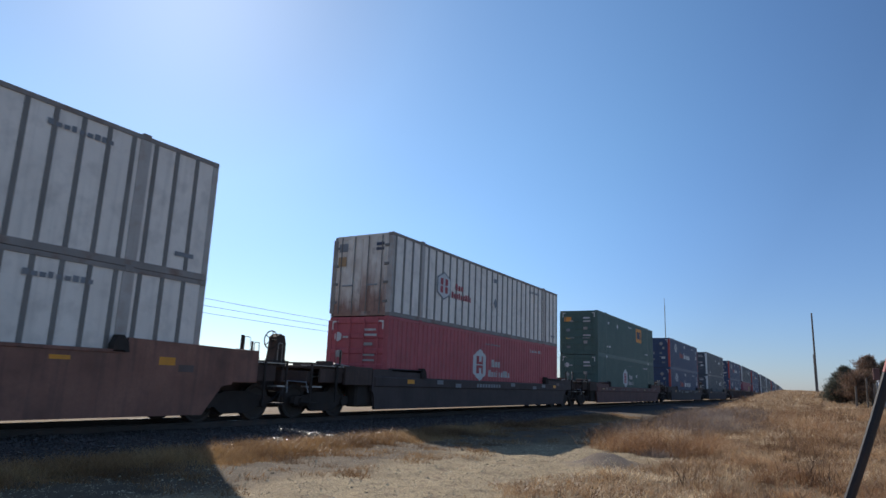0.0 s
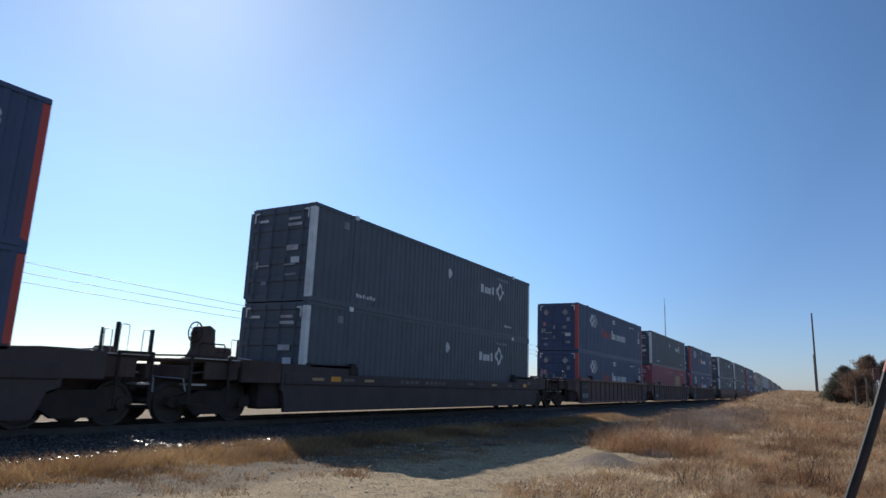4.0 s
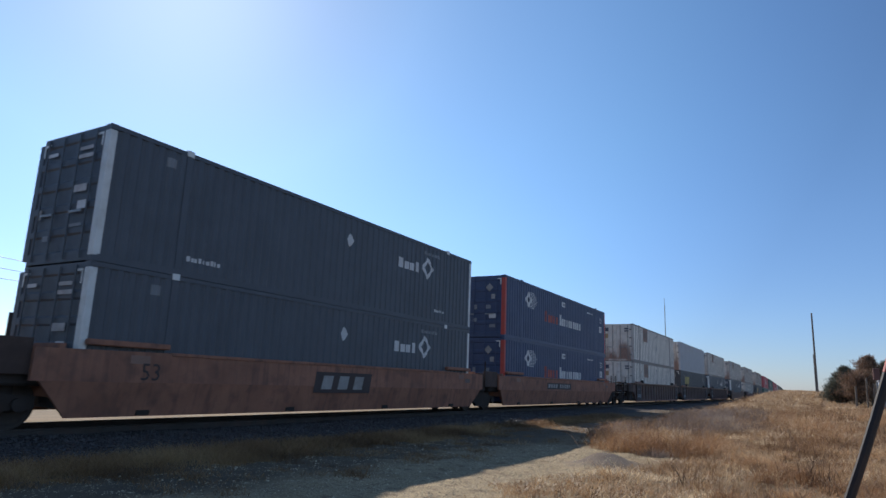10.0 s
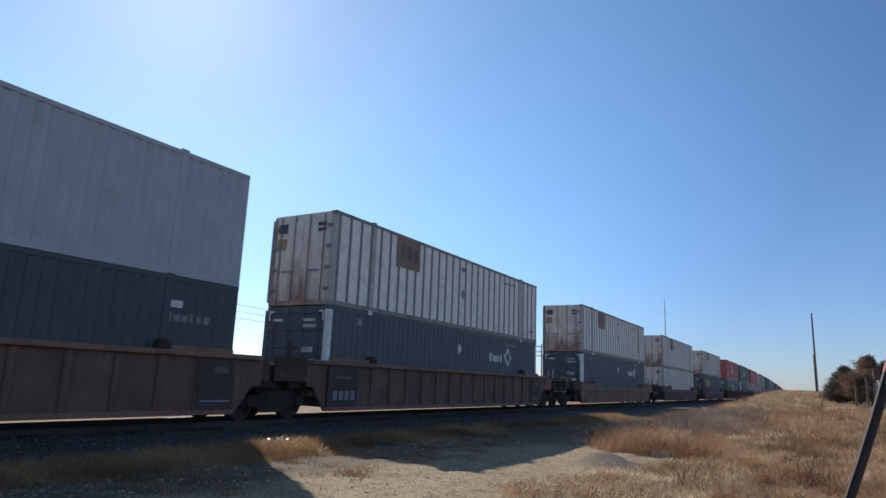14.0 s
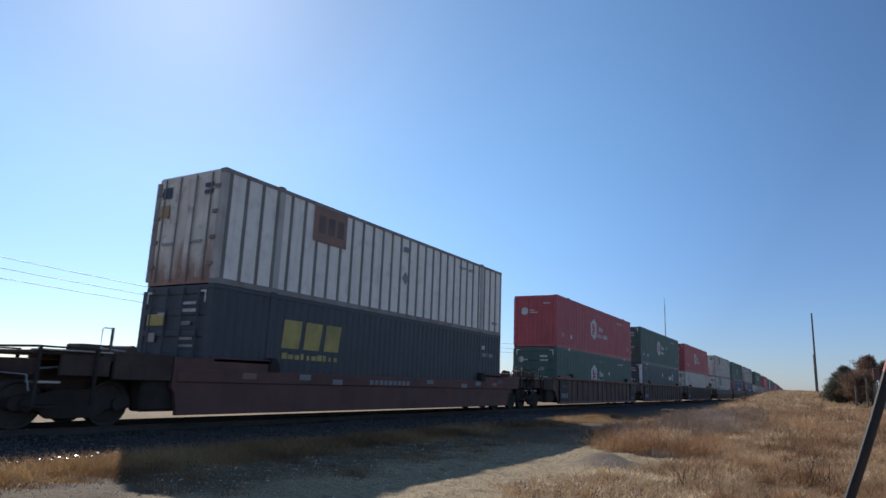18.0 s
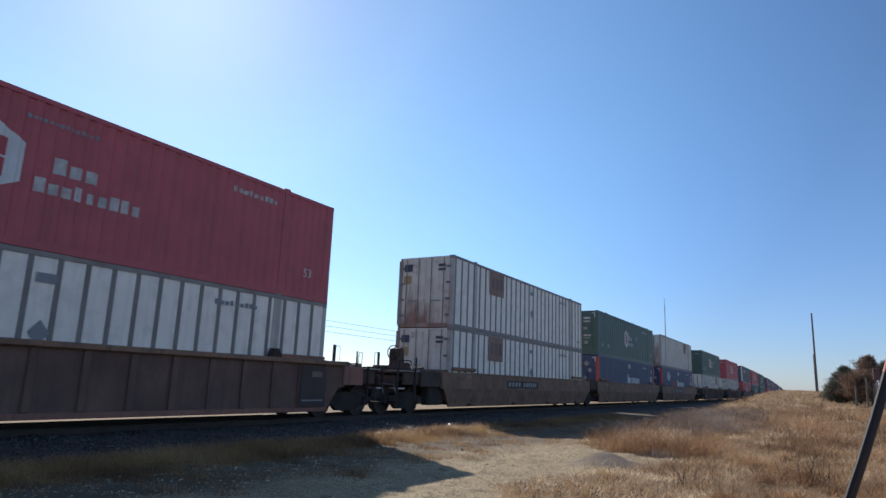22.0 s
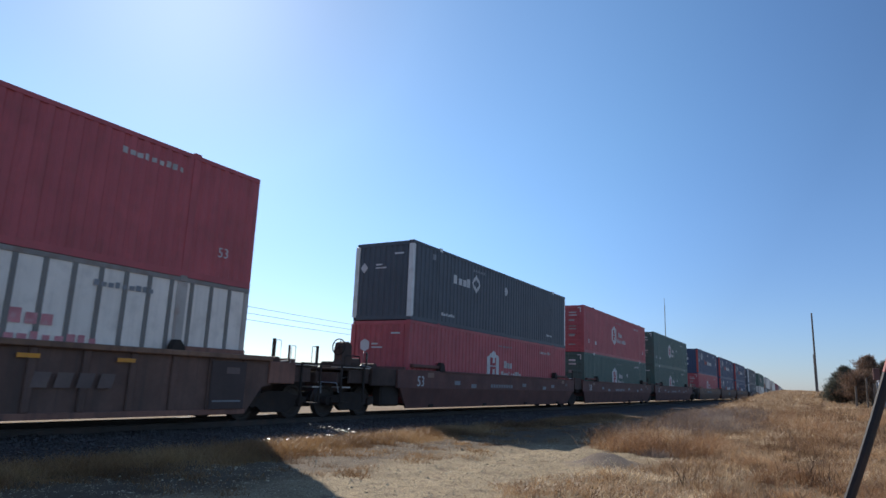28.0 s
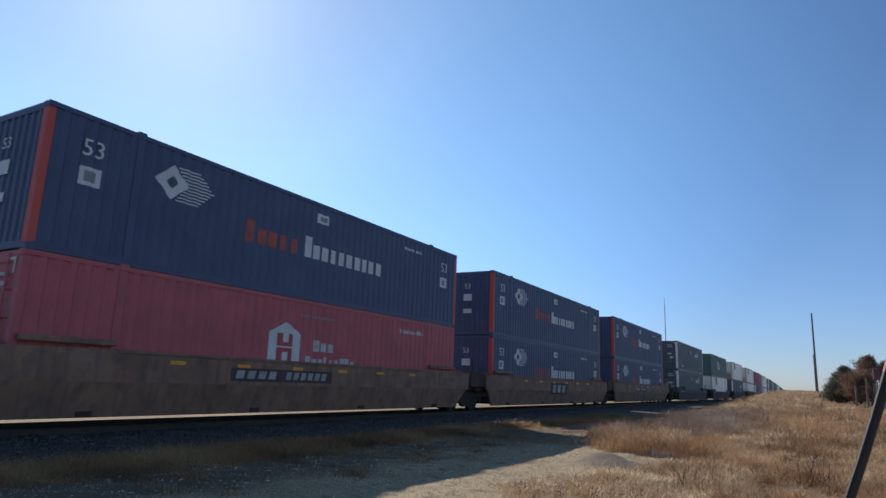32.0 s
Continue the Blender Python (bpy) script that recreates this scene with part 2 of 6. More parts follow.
def tube(bm, pts, r, n=6):
    """A bent round bar through the points, as one skin."""
    rings = []
    for i, p in enumerate(pts):
        way = pts[min(i + 1, len(pts) - 1)] - pts[max(i - 1, 0)]
        q = way.to_track_quat("Z", "Y")
        rings.append([bm.verts.new(p + q @ Vector((r * math.cos(k * math.tau / n), r * math.sin(k * math.tau / n), 0))) for k in range(n)])
    for a, b in zip(rings, rings[1:]):
        for k in range(n):
            bm.faces.new((a[k], a[(k + 1) % n], b[(k + 1) % n], b[k]))
    bm.faces.new(rings[0][::-1])
    bm.faces.new(rings[-1])


def ring(bm, c, axis, r, w, n=20):
    """A thin round hoop of wire radius w."""
    q = Vector(axis).to_track_quat("Z", "Y")
    pts = [Vector(c) + q @ Vector((r * math.cos(k * math.tau / n), r * math.sin(k * math.tau / n), 0)) for k in range(n)]
    for k in range(n):
        rod(bm, pts[k], pts[(k + 1) % n], w, 5)


def poly(bm, pts):
    bm.faces.new([bm.verts.new(q) for q in pts])


def mesh_of(bm, name, material):
    bmesh.ops.recalc_face_normals(bm, faces=bm.faces)
    me = bpy.data.meshes.new(name)
    bm.to_mesh(me)
    bm.free()
    me.materials.append(material)
    return me


def part(name, bm, material, parent, label="", at=None):
    """Links a bmesh, or a mesh that is shared, as one object under a thing or part."""
    me = bm if isinstance(bm, bpy.types.Mesh) else mesh_of(bm, name, material)
    ob = new(name, me)
    ob.parent = parent
    if at is not None:
        ob.matrix_basis = at
    if label:
        ob["label"] = label
    return ob


def thing(name, label, category, group="", kind=""):
    ob = new(name)
    ob.empty_display_size = 0.2
    return tagged(ob, label, category, group, kind)


def solid(name, bm, material, label, category="", group="", kind=""):
    return tagged(new(name, mesh_of(bm, name, material)), label, category, group, kind)


def blk(*a, bevel=0.0):
    bm = bmesh.new()
    box(bm, *a, bevel=bevel)
    return bm


# ---- the train: where each unit is, and when ----
TRACK_X = -13.62
LONG, WIDE, HIGH = 16.15, 2.59, 2.896
BASE_LOW, BASE_UP = 0.355, 3.251
# how far the train has rolled, every two seconds
ROLLED = [0.0, 37.59, 75.14, 112.63, 150.18, 187.86, 225.59, 263.27, 300.89, 338.45, 375.88, 413.19, 450.62, 488.38, 526.3, 564.16, 601.97]
# the near end of each unit's load along the track, at the start
START = [-6.05, 17.64, 41.43, 65.07, 88.77, 112.52, 132.18, 151.75, 175.56, 195.15, 214.74, 238.64, 258.22, 277.86, 301.55, 325.12, 348.76, 372.22, 391.74, 411.5, 435.1, 454.7, 474.26, 497.99, 521.6, 545.25, 564.85, 584.4, 608.0, 627.6, 647.25]


def drop(y):
    """The track falls away over a rise far to the north."""
    d = max(0.0, y - 115)
    return 1.05e-4 * d * d if d < 200 else 1.05e-4 * (400 * d - 40000)


def train_rows(y0, z):
    rows = []
    for k, r in enumerate(ROLLED):
        y = y0 - r
        slope = (drop(y + 8.1 + 1) - drop(y + 8.1 - 1)) / 2
        rows.append((2.0 * k, pose(TRACK_X, y, z - drop(y), -math.degrees(math.atan(slope)))))
    return rows


# ---- containers ----
def profile_corrugated():
    """Breakpoints (y, depth) of a pressed side wall with flat posts at the lifting points."""
    out = []
    a, b = 1.98 - 0.11, 1.98 + 0.11
    for y0, y1 in ((0.15, a), (b, LONG - b), (LONG - a, LONG - 0.15)):
        n = max(1, round((y1 - y0) / 0.29))
        p = (y1 - y0) / n
        for k in range(n):
            y = y0 + k * p
            out += [(y, 0.0), (y + 0.12 * p, -0.03), (y + 0.46 * p, -0.03), (y + 0.58 * p, 0.0)]
        out.append((y1, 0.0))
    return out


POSTS = [0.547 * k + 0.213 for k in range(29)]


def profile_flat():
    return [(0.1, -0.014), (LONG / 3, -0.014), (2 * LONG / 3, -0.014), (LONG - 0.1, -0.014)]


PROFILES = {"corr": profile_corrugated(), "flat": profile_flat()}


def clip_y(pts, lim, keep_above):
    out = []
    for i, (y, z) in enumerate(pts):
        y2, z2 = pts[(i + 1) % len(pts)]
        a, b = (y >= lim) == keep_above or y == lim, (y2 >= lim) == keep_above or y2 == lim
        if a:
            out.append((y, z))
        if a != b and y2 != y:
            f = (lim - y) / (y2 - y)
            out.append((lim, z + f * (z2 - z)))
    return out


def decal(bm, prof, pts, lift=0.004):
    """A painted shape (a convex outline in y and z) laid onto the folded side wall."""
    lo, hi = min(q[0] for q in pts), max(q[0] for q in pts)
    for (ya, da), (yb, db) in zip(prof, prof[1:]):
        if yb <= lo or ya >= hi or yb - ya < 1e-6:
            continue
        q = clip_y(clip_y(pts, ya, True), yb, False)
        q = [v for i, v in enumerate(q) if (Vector(v) - Vector(q[i - 1])).length > 1e-5]
        if len(q) > 2:
            poly(bm, [(WIDE / 2 + lift + da + (db - da) * (y - ya) / (yb - ya), y, z) for y, z in q])


def rect(y0, y1, z0, z1, slant=0.0):
    return [(y0, z0), (y1, z0), (y1 + slant, z1), (y0 + slant, z1)]


def hexagon(y, z, w, h):
    return [(y - w, z - h * 0.55), (y, z - h), (y + w, z - h * 0.55), (y + w, z + h * 0.55), (y, z + h), (y - w, z + h * 0.55)]


def diamond(y, z, w, h=None):
    h = h or w
    return [(y - w, z), (y, z - h), (y + w, z), (y, z + h)]


def glyphs(text, size):
    cu = bpy.data.curves.new("figures", "FONT")
    cu.body, cu.size, cu.align_x, cu.align_y, cu.extrude, cu.resolution_u = text, size, "CENTER", "CENTER", 0.002, 2
    ob = bpy.data.objects.new("figures", cu)
    scene.collection.objects.link(ob)
    me = bpy.data.meshes.new_from_object(ob.evaluated_get(bpy.context.evaluated_depsgraph_get()))
    bpy.data.objects.remove(ob)
    return me


FIG53 = glyphs("53", 0.5)
FIG53.materials.append(M["mark"])
FIG53_DARK = glyphs("53", 0.5)
FIG53_DARK.materials.append(M["car_black"])
FIG53_SMALL = glyphs("53", 0.34)
FIG53_SMALL.materials.append(M["mark"])


def side_figures(root, y, z, small=False, proud=0.006):
    part("length_figures", FIG53_SMALL if small else FIG53, None, root, at=pose(WIDE / 2 + proud, y, z, 90, 0, 90))


LOOK = {
    # wall material, wall kind, frame material, words for the label
    "red": ("red", "corr", "red", "faded red corrugated steel"),
    "maroon": ("maroon", "corr", "maroon", "faded maroon corrugated steel"),
    "green": ("green", "corr", "green", "dark green corrugated steel"),
    "green_emp": ("green", "corr", "green", "dark green corrugated steel"),
    "green_rib": ("green", "flat", "green", "green ribbed steel"),
    "blue": ("blue", "corr", "blue", "dark blue corrugated steel"),
    "blue_plain": ("blue", "corr", "blue", "dark blue corrugated steel"),
    "slate": ("slate", "corr", "slate", "slate blue corrugated steel"),
    "navy": ("navy", "corr", "navy", "blackish navy steel"),
    "grey": ("grey", "corr", "grey", "pale grey corrugated steel"),
    "white": ("white", "flat", "rail_shaded", "dirty white ribbed"),
    "white_plain": ("white", "flat", "rail_shaded", "dirty white ribbed"),
    "white_tag": ("white", "flat", "rail_shaded", "dirty white ribbed"),
    "white_hub": ("white", "flat", "rail_shaded", "dirty white ribbed"),
}
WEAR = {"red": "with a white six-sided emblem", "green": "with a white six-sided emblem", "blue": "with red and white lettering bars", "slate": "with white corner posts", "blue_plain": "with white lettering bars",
        "navy": "with a yellow emblem", "grey": "with a rusty end", "white": "with a faded orange sign", "white_plain": "with rust-streaked doors", "white_tag": "with faded pink lettering",
        "white_hub": "with a faded red emblem", "green_emp": "with an orange sign", "green_rib": "with a faded emblem", "maroon": "with a tan patch"}


def side_wall(prof, sign):
    bm = bmesh.new()
    z0, z1 = 0.15, HIGH - 0.09
    ring0 = [(sign * (WIDE / 2 - 0.004 + d), y) for y, d in prof]
    back = [(sign * (WIDE / 2 - 0.07), y) for y, d in prof]
    cols = []
    for x, y in ring0:
        cols.append((bm.verts.new((x, y, z0)), bm.verts.new((x, y, z1))))
    for a, b in zip(cols, cols[1:]):
        bm.faces.new((a[0], b[0], b[1], a[1]))
    inner = [(bm.verts.new((back[i][0], back[i][1], z)) for z in (z0, z1)) for i in (0, -1)]
    (a0, a1), (b0, b1) = [tuple(g) for g in inner]
    bm.faces.new((a0, a1, b1, b0))
    return bm


def painted(root, nm, m, shapes, prof, lift=0.004, words=False, label=""):
    """One painted mark: outlines that belong together."""
    bm = bmesh.new()
    for s in shapes:
        decal(bm, prof, s, lift)
    bmesh.ops.remove_doubles(bm, verts=bm.verts, dist=0.0005)
    ob = part(nm, bm, M[m], root, label)
    if words:
        ob["kind"] = "stuff"
    return ob


def letters(y0, y1, z0, z1, n, first=1.0, fill=0.74):
    """A row of plain blocks of uneven size in place of n letters, the first one taller."""
    w = (y1 - y0) / n
    out = []
    for k in range(n):
        tall = first if k == 0 else 1.0 if first > 1 or k * 5 % 7 < 3 else 0.76
        wide = fill * (1.0 if k == 0 else 0.8 + 0.2 * (k * 3 % 4 > 1))
        out.append(rect(y0 + k * w, y0 + (k + wide) * w, z0, z0 + (z1 - z0) * tall))
    return out


def emblem(root, kind, prof, facing, lite):
    """The painted marks of the side that faces the road."""
    def P(nm, m, *shapes, lift=0.004, label=""):
        painted(root, nm, m, shapes, prof, lift, False, label)

    def T(m, *a, lift=0.004, **k):
        painted(root, "lettering", m, letters(*a, **k), prof, lift, True)

    if kind in ("red", "green", "green_rib"):
        hy, hz = (7.25 if kind == "green_rib" else 6.85), 1.55
        P("emblem", "mark", hexagon(hy, hz, 0.6, 0.67), label="white six-sided emblem")
        bars = []
        for k in (-1, 1):
            bars += [rect(hy + k * 0.2 - 0.095, hy + k * 0.2 + 0.095, hz - 0.36, hz - 0.02), rect(hy + k * 0.2 - 0.095, hy + k * 0.2 + 0.095, hz + 0.02, hz + 0.36)]
            bars.append(rect(hy - 0.1, hy + 0.1, *sorted((hz + k * 0.02, hz + k * 0.13))))
        P("emblem_bar", "mark_red", *bars, lift=0.008)
        T("mark_worn", 8.0, 8.95, 1.5, 1.82, 3)
        T("mark_worn", 7.7, 9.35 if kind != "red" else 9.95, 1.08, 1.36, 5 if kind != "red" else 9)
        if not lite:
            T("mark_grey", 7.4, 8.8, 2.42, 2.5, 14)
            T("mark_worn", 12.3, 13.9, 2.38, 2.52, 9)
            side_figures(root, 0.95, 0.72, True)
            side_figures(root, 15.2, 0.74, True)
            P("placard", "mark", rect(2.25, 2.55, 0.6, 0.82))
            if kind != "red":
                P("placard", "mark", diamond(10.2, 1.75, 0.14, 0.17))
    elif kind == "green_emp":
        P("sign_panel", "orange_new", rect(10.3, 12.0, 1.52, 2.6), label="orange sign panel")
        for k in range(3):
            P("sign_bar", "mark_dark", rect(10.5 + 0.48 * k, 10.84 + 0.48 * k, 1.8, 2.35), lift=0.009)
        P("placard", "mark", diamond(4.8, 2.23, 0.2, 0.2))
        T("mark", 2.1, 3.1, 0.6, 0.76, 9)
        T("mark", 13.2, 14.2, 0.66, 0.78, 9)
        T("mark", 8.0, 9.1, 2.42, 2.52, 9)
        P("placard", "mark", rect(2.4, 2.7, 2.2, 2.36))
    elif kind in ("blue", "blue_plain"):
        y, z = 2.85, 2.08
        if kind == "blue":
            P("emblem", "mark", diamond(y, z, 0.45, 0.4), label="white diamond emblem")
            P("emblem_core", "mark_dark", diamond(y, z, 0.15, 0.15), lift=0.008)
        lines_ = []
        for k in range(11 if kind == "blue" else 0):
            zz = z - 0.38 + 0.076 * k
            f = 1 - abs(k - 5) / 9
            lines_.append(rect(y - 0.06 * abs(k - 5) + 0.42, y + 0.42 + 0.75 * f, zz - 0.016, zz + 0.016))
        if lines_:
            painted(root, "emblem_stripe", "mark", lines_, prof, 0.004, True)
            T("mark_faded_red", 5.1, 7.15, 1.22, 1.62, 5, first=1.4)
        T("mark", 7.3, 11.1, 1.22, 1.62, 10, first=1.5)
        P("placard", "mark", rect(7.75, 8.27, 2.3, 2.58))
        P("placard_core", "mark_grey", rect(7.86, 8.16, 2.37, 2.5), lift=0.008)
        for yy in ((15.13,) if facing == "d" else (0.98, 15.13)):
            side_figures(root, yy, 2.2)
            P("placard", "mark", rect(yy - 0.22, yy + 0.22, 1.45, 1.83))
            P("placard_core", "mark_grey", rect(yy - 0.12, yy + 0.12, 1.53, 1.75), lift=0.008)
        T("mark", 12.4, 13.6, 2.42, 2.52, 9)
    elif kind == "slate":
        y0 = 10.75 if facing == "d" else 3.07
        T("mark", y0, y0 + 1.5, 1.75, 2.1, 4)
        c, z = y0 + 1.95, 2.0
        loop = []
        for a, b in (((-1, 0), (0, 1)), ((0, 1), (1, 0)), ((1, 0), (0, -1)), ((0, -1), (-1, 0))):
            loop.append([(c + 0.42 * a[0], z + 0.42 * a[1]), (c + 0.42 * b[0], z + 0.42 * b[1]), (c + 0.24 * b[0], z + 0.24 * b[1]), (c + 0.24 * a[0], z + 0.24 * a[1])])
        P("emblem", "mark", *loop, label="white open diamond emblem")
        P("placard", "mark", diamond(8.05, 2.1, 0.18, 0.22))
        if not lite:
            T("mark", 2.2, 3.2, 0.38, 0.5, 9)
            T("mark", 13.3, 14.0, 0.45, 0.55, 6)
            T("mark_grey", y0 + 1.7, y0 + 2.9, 2.5, 2.62, 9)
            P("placard", "mark_grey", rect(1.4, 1.65, 2.4, 2.62))
    elif kind == "navy":
        for k in range(3):
            a = 2.45 + 0.86 * k
            P("emblem_block", "yellow", rect(a, a + 0.66, 1.52, 2.28, 0.06), label="yellow emblem block")
        T("yellow", 2.5, 4.85, 1.24, 1.4, 10)
        T("mark_grey", 14.2, 15.4, 1.9, 2.1, 6)
        P("placard", "mark", rect(14.2, 14.6, 2.2, 2.36))
    elif kind == "white":
        a = 3.32 if facing == "d" else LONG - 4.9
        P("sign_panel", "orange_sign", rect(a, a + 1.5, 1.75, 2.8), lift=0.022, label="faded orange sign panel")
        for k in range(3):
            b = a + 0.2 + 0.42 * k
            P("sign_bar", "mark_faded", rect(b, b + 0.3, 2.02, 2.54), lift=0.027)
    elif kind == "white_hub":
        hy, hz = 3.58, 1.53
        P("backing", "mark_grey", hexagon(hy, hz, 0.52, 0.55), lift=0.02)
        P("emblem", "mark", hexagon(hy, hz, 0.46, 0.49), lift=0.024)
        for k in (-1, 1):
            for a, b in ((-0.28, -0.02), (0.02, 0.28)):
                P("emblem_bar", "mark_red", rect(hy + k * 0.18 - 0.1, hy + k * 0.18 + 0.1, hz + a, hz + b), lift=0.028)
        T("mark_red", 4.5, 5.2, 1.5, 1.75, 3, lift=0.02)
        T("mark_red", 4.2, 5.9, 1.15, 1.4, 9, lift=0.02)
    elif kind == "maroon":
        P("patch", "tan_patch", rect(10.4, 12.6, 1.0, 2.2), label="tan painted patch")
        T("mark", 13.2, 14.6, 2.35, 2.5, 9)
        T("mark", 7.4, 8.8, 2.42, 2.5, 12)
    elif kind == "white_tag":
        hy, hz = 9.75, 1.5
        P("emblem", "mark_pink", hexagon(hy, hz, 0.45, 0.48), lift=0.02, label="faded pink six-sided emblem")
        T("mark_pink", 10.65, 11.5, 1.55, 1.82, 3, lift=0.02)
        T("mark_pink", 10.4, 12.4, 1.2, 1.42, 9, lift=0.02)
    if kind.startswith("white") and not lite:
        T("mark_grey", 12.1, 13.5, 2.42, 2.54, 9, lift=0.02)
        P("placard", "mark_grey", diamond(8.2, 1.4, 0.2, 0.24), lift=0.02)
        P("placard", "mark_grey", rect(8.0, 8.4, 2.32, 2.5), lift=0.02)
        P("placard", "mark_grey", rect(15.2, 15.7, 0.45, 0.55), lift=0.02)


SHARED = {}


def shared(key, build, material):
    if key not in SHARED:
        SHARED[key] = mesh_of(build(), key[0] if isinstance(key, tuple) else key, material)
    return SHARED[key]


def rod_bm(*a, **k):
    bm = bmesh.new()
    rod(bm, *a, **k)
    return bm


# small plates and stencilled lines on the doors: x from, x to, z from, z to, paint
DOOR_MARKS = {}
DOOR_MARKS["red"] = ((-0.6, -0.36, 2.15, 2.22, "mark_worn"), (0.3, 0.78, 2.4, 2.47, "mark_worn"), (0.3, 0.82, 2.22, 2.3, "mark_worn"), (0.3, 0.66, 1.9, 2.0, "mark_light"), (0.3, 0.8, 1.55, 1.62, "mark_light"), (0.3, 0.8, 1.38, 1.44, "mark_light"),
            (-0.88, -0.6, 1.5, 1.72, "mark_light"), (0.34, 0.7, 0.95, 1.1, "mark_light"), (-0.85, -0.55, 0.75, 0.95, "mark_light"), (0.3, 0.75, 0.42, 0.5, "mark_light"))
DOOR_MARKS["green"] = ((-0.6, -0.36, 2.15, 2.22, "mark_worn"), (0.3, 0.75, 2.34, 2.44, "mark"), (0.3, 0.8, 2.12, 2.22, "mark_worn"), (0.32, 0.6, 1.62, 1.8, "mark_light"), (-0.85, -0.6, 1.5, 1.68, "mark_grey"), (0.3, 0.8, 1.2, 1.3, "mark_worn"),
              (-0.9, -0.55, 1.0, 1.1, "yellow"), (0.34, 0.6, 0.7, 0.9, "mark_light"), (-0.8, -0.55, 0.4, 0.55, "mark_grey"))
DOOR_MARKS["blue"] = ((0.62, 0.82, 1.78, 2.0, "mark_light"), (-0.95, -0.75, 1.5, 1.74, "mark_pink"), (-0.98, -0.74, 1.08, 1.34, "mark_light"), (-0.3, -0.12, 1.3, 1.52, "mark_grey"), (0.3, 0.55, 1.32, 1.5, "mark_grey"), (0.5, 0.85, 0.88, 1.08, "mark"),
             (-0.95, -0.6, 0.68, 0.78, "mark_grey"), (-0.35, -0.15, 0.72, 0.9, "mark_grey"), (0.5, 0.8, 0.45, 0.6, "mark_grey"), (-0.9, -0.65, 0.3, 0.45, "mark_grey"))
DOOR_MARKS["slate"] = ((-0.95, -0.52, 2.42, 2.5, "mark"), (0.3, 0.78, 2.42, 2.5, "mark_worn"), (0.3, 0.84, 2.24, 2.33, "mark_worn"), (0.34, 0.8, 1.5, 1.66, "mark_worn"), (-0.92, -0.76, 1.0, 1.22, "mark_light"), (0.5, 0.86, 1.12, 1.3, "mark"),
              (0.34, 0.78, 0.75, 0.82, "mark_grey"), (-0.6, -0.4, 0.5, 0.62, "mark_grey"))


def container(kind, facing, lite=False):
    wall, pk, fr, words = LOOK[kind]
    end_words = "with its doors to the road" if facing == "d" else "with its blank front end showing"
    root = thing("shipping_container", f"{words} shipping container {WEAR[kind]}", "shipping container", "stacked containers on the train")
    W, H, L2 = WIDE / 2, HIGH, LONG
    prof = PROFILES[pk]
    for s in (1, -1):
        part("side_panel", shared(("side_panel", wall, pk, s), lambda: side_wall(prof, s), M[wall]), None, root)
        part("top_rail", shared(("top_rail", fr, s), lambda: blk(s * (W - 0.07), 0.1, H - 0.1, s * (W + 0.006), L2 - 0.1, H - 0.002), M[fr]), None, root)
        part("bottom_rail", shared(("bottom_rail", fr, s), lambda: blk(s * (W - 0.07), 0.1, 0.01, s * (W + 0.006), L2 - 0.1, 0.155), M[fr]), None, root)
    corner = {"slate": "tape", "blue": "orange_red", "blue_plain": "orange_red", "rail_shaded": "white_post"}.get(kind if fr != "rail_shaded" else fr, fr)
    far_corner = fr if corner == "orange_red" or facing == "d" else corner
    for s in (1, -1):
        for e in (0, 1):
            y0, y1 = (0.0, 0.16) if e == 0 else (L2 - 0.16, L2)
            pc = corner if s > 0 else far_corner
            part("corner_post", shared(("corner_post", pc, s, e), lambda: blk(s * (W - 0.19), y0, 0.12, s * (W + 0.004), y1, H - 0.12, bevel=0.012), M[pc]), None, root,
                 {"tape": "white corner post", "orange_red": "orange-red corner post"}.get(pc, ""))
            for z in (0.0, H - 0.12) if s > 0 and not lite else ():
                part("corner_casting", shared(("corner_casting", fr, s, e, z), lambda: blk(s * (W - 0.2), y0, z, s * (W + 0.008), y1, z + 0.125, bevel=0.01), M[fr]), None, root)
            y = 1.98 if e == 0 else L2 - 1.98
            if s > 0 and not lite:
                cm = "tape" if kind in ("slate", "green") else fr
                part("lifting_casting", shared(("lifting_casting", cm, e), lambda: blk(W - 0.2, y - 0.1, H - 0.1, W + 0.016, y + 0.1, H + 0.045, bevel=0.01), M[cm]), None, root)
    if pk == "corr":
        for y in (1.98, L2 - 1.98):
            part("lifting_post", shared(("lifting_post", fr, y), lambda: blk(W - 0.06, y - 0.09, 0.15, W + 0.012, y + 0.09, H - 0.1), M[fr]), None, root)
    else:
        pm, pw = (M["post"], 0.05) if kind.startswith("white") else (M["green"], 0.04)
        for y in POSTS:
            if not lite and 0.2 < y < L2 - 0.2:
                part("side_post", shared(("side_post", kind == "green_rib"), lambda: blk(W - 0.02, -pw, 0.155, W + 0.003, pw, H - 0.1, bevel=0.004), pm), None, root, at=pose(0, y, 0))
        for y in (1.98, L2 - 1.98):
            part("lifting_post", shared(("wide_post", fr, y), lambda: blk(W - 0.02, y - 0.13, 0.155, W + 0.002, y + 0.13, H - 0.1), M["white_post" if fr == "rail_shaded" else fr]), None, root)
    part("roof", shared(("roof", fr), lambda: blk(-W + 0.06, 0.1, H - 0.06, W - 0.06, L2 - 0.1, H - 0.02), M["roof"]), None, root)
    part("floor", shared("container_floor", lambda: blk(-W + 0.06, 0.1, 0.03, W - 0.06, L2 - 0.1, 0.14), M["running"]), None, root)
    dm = "white_door" if kind.startswith("white") or kind == "grey" else wall
    for e in (0, 1):
        y, s = (0.0, 1) if e == 0 else (L2, -1)
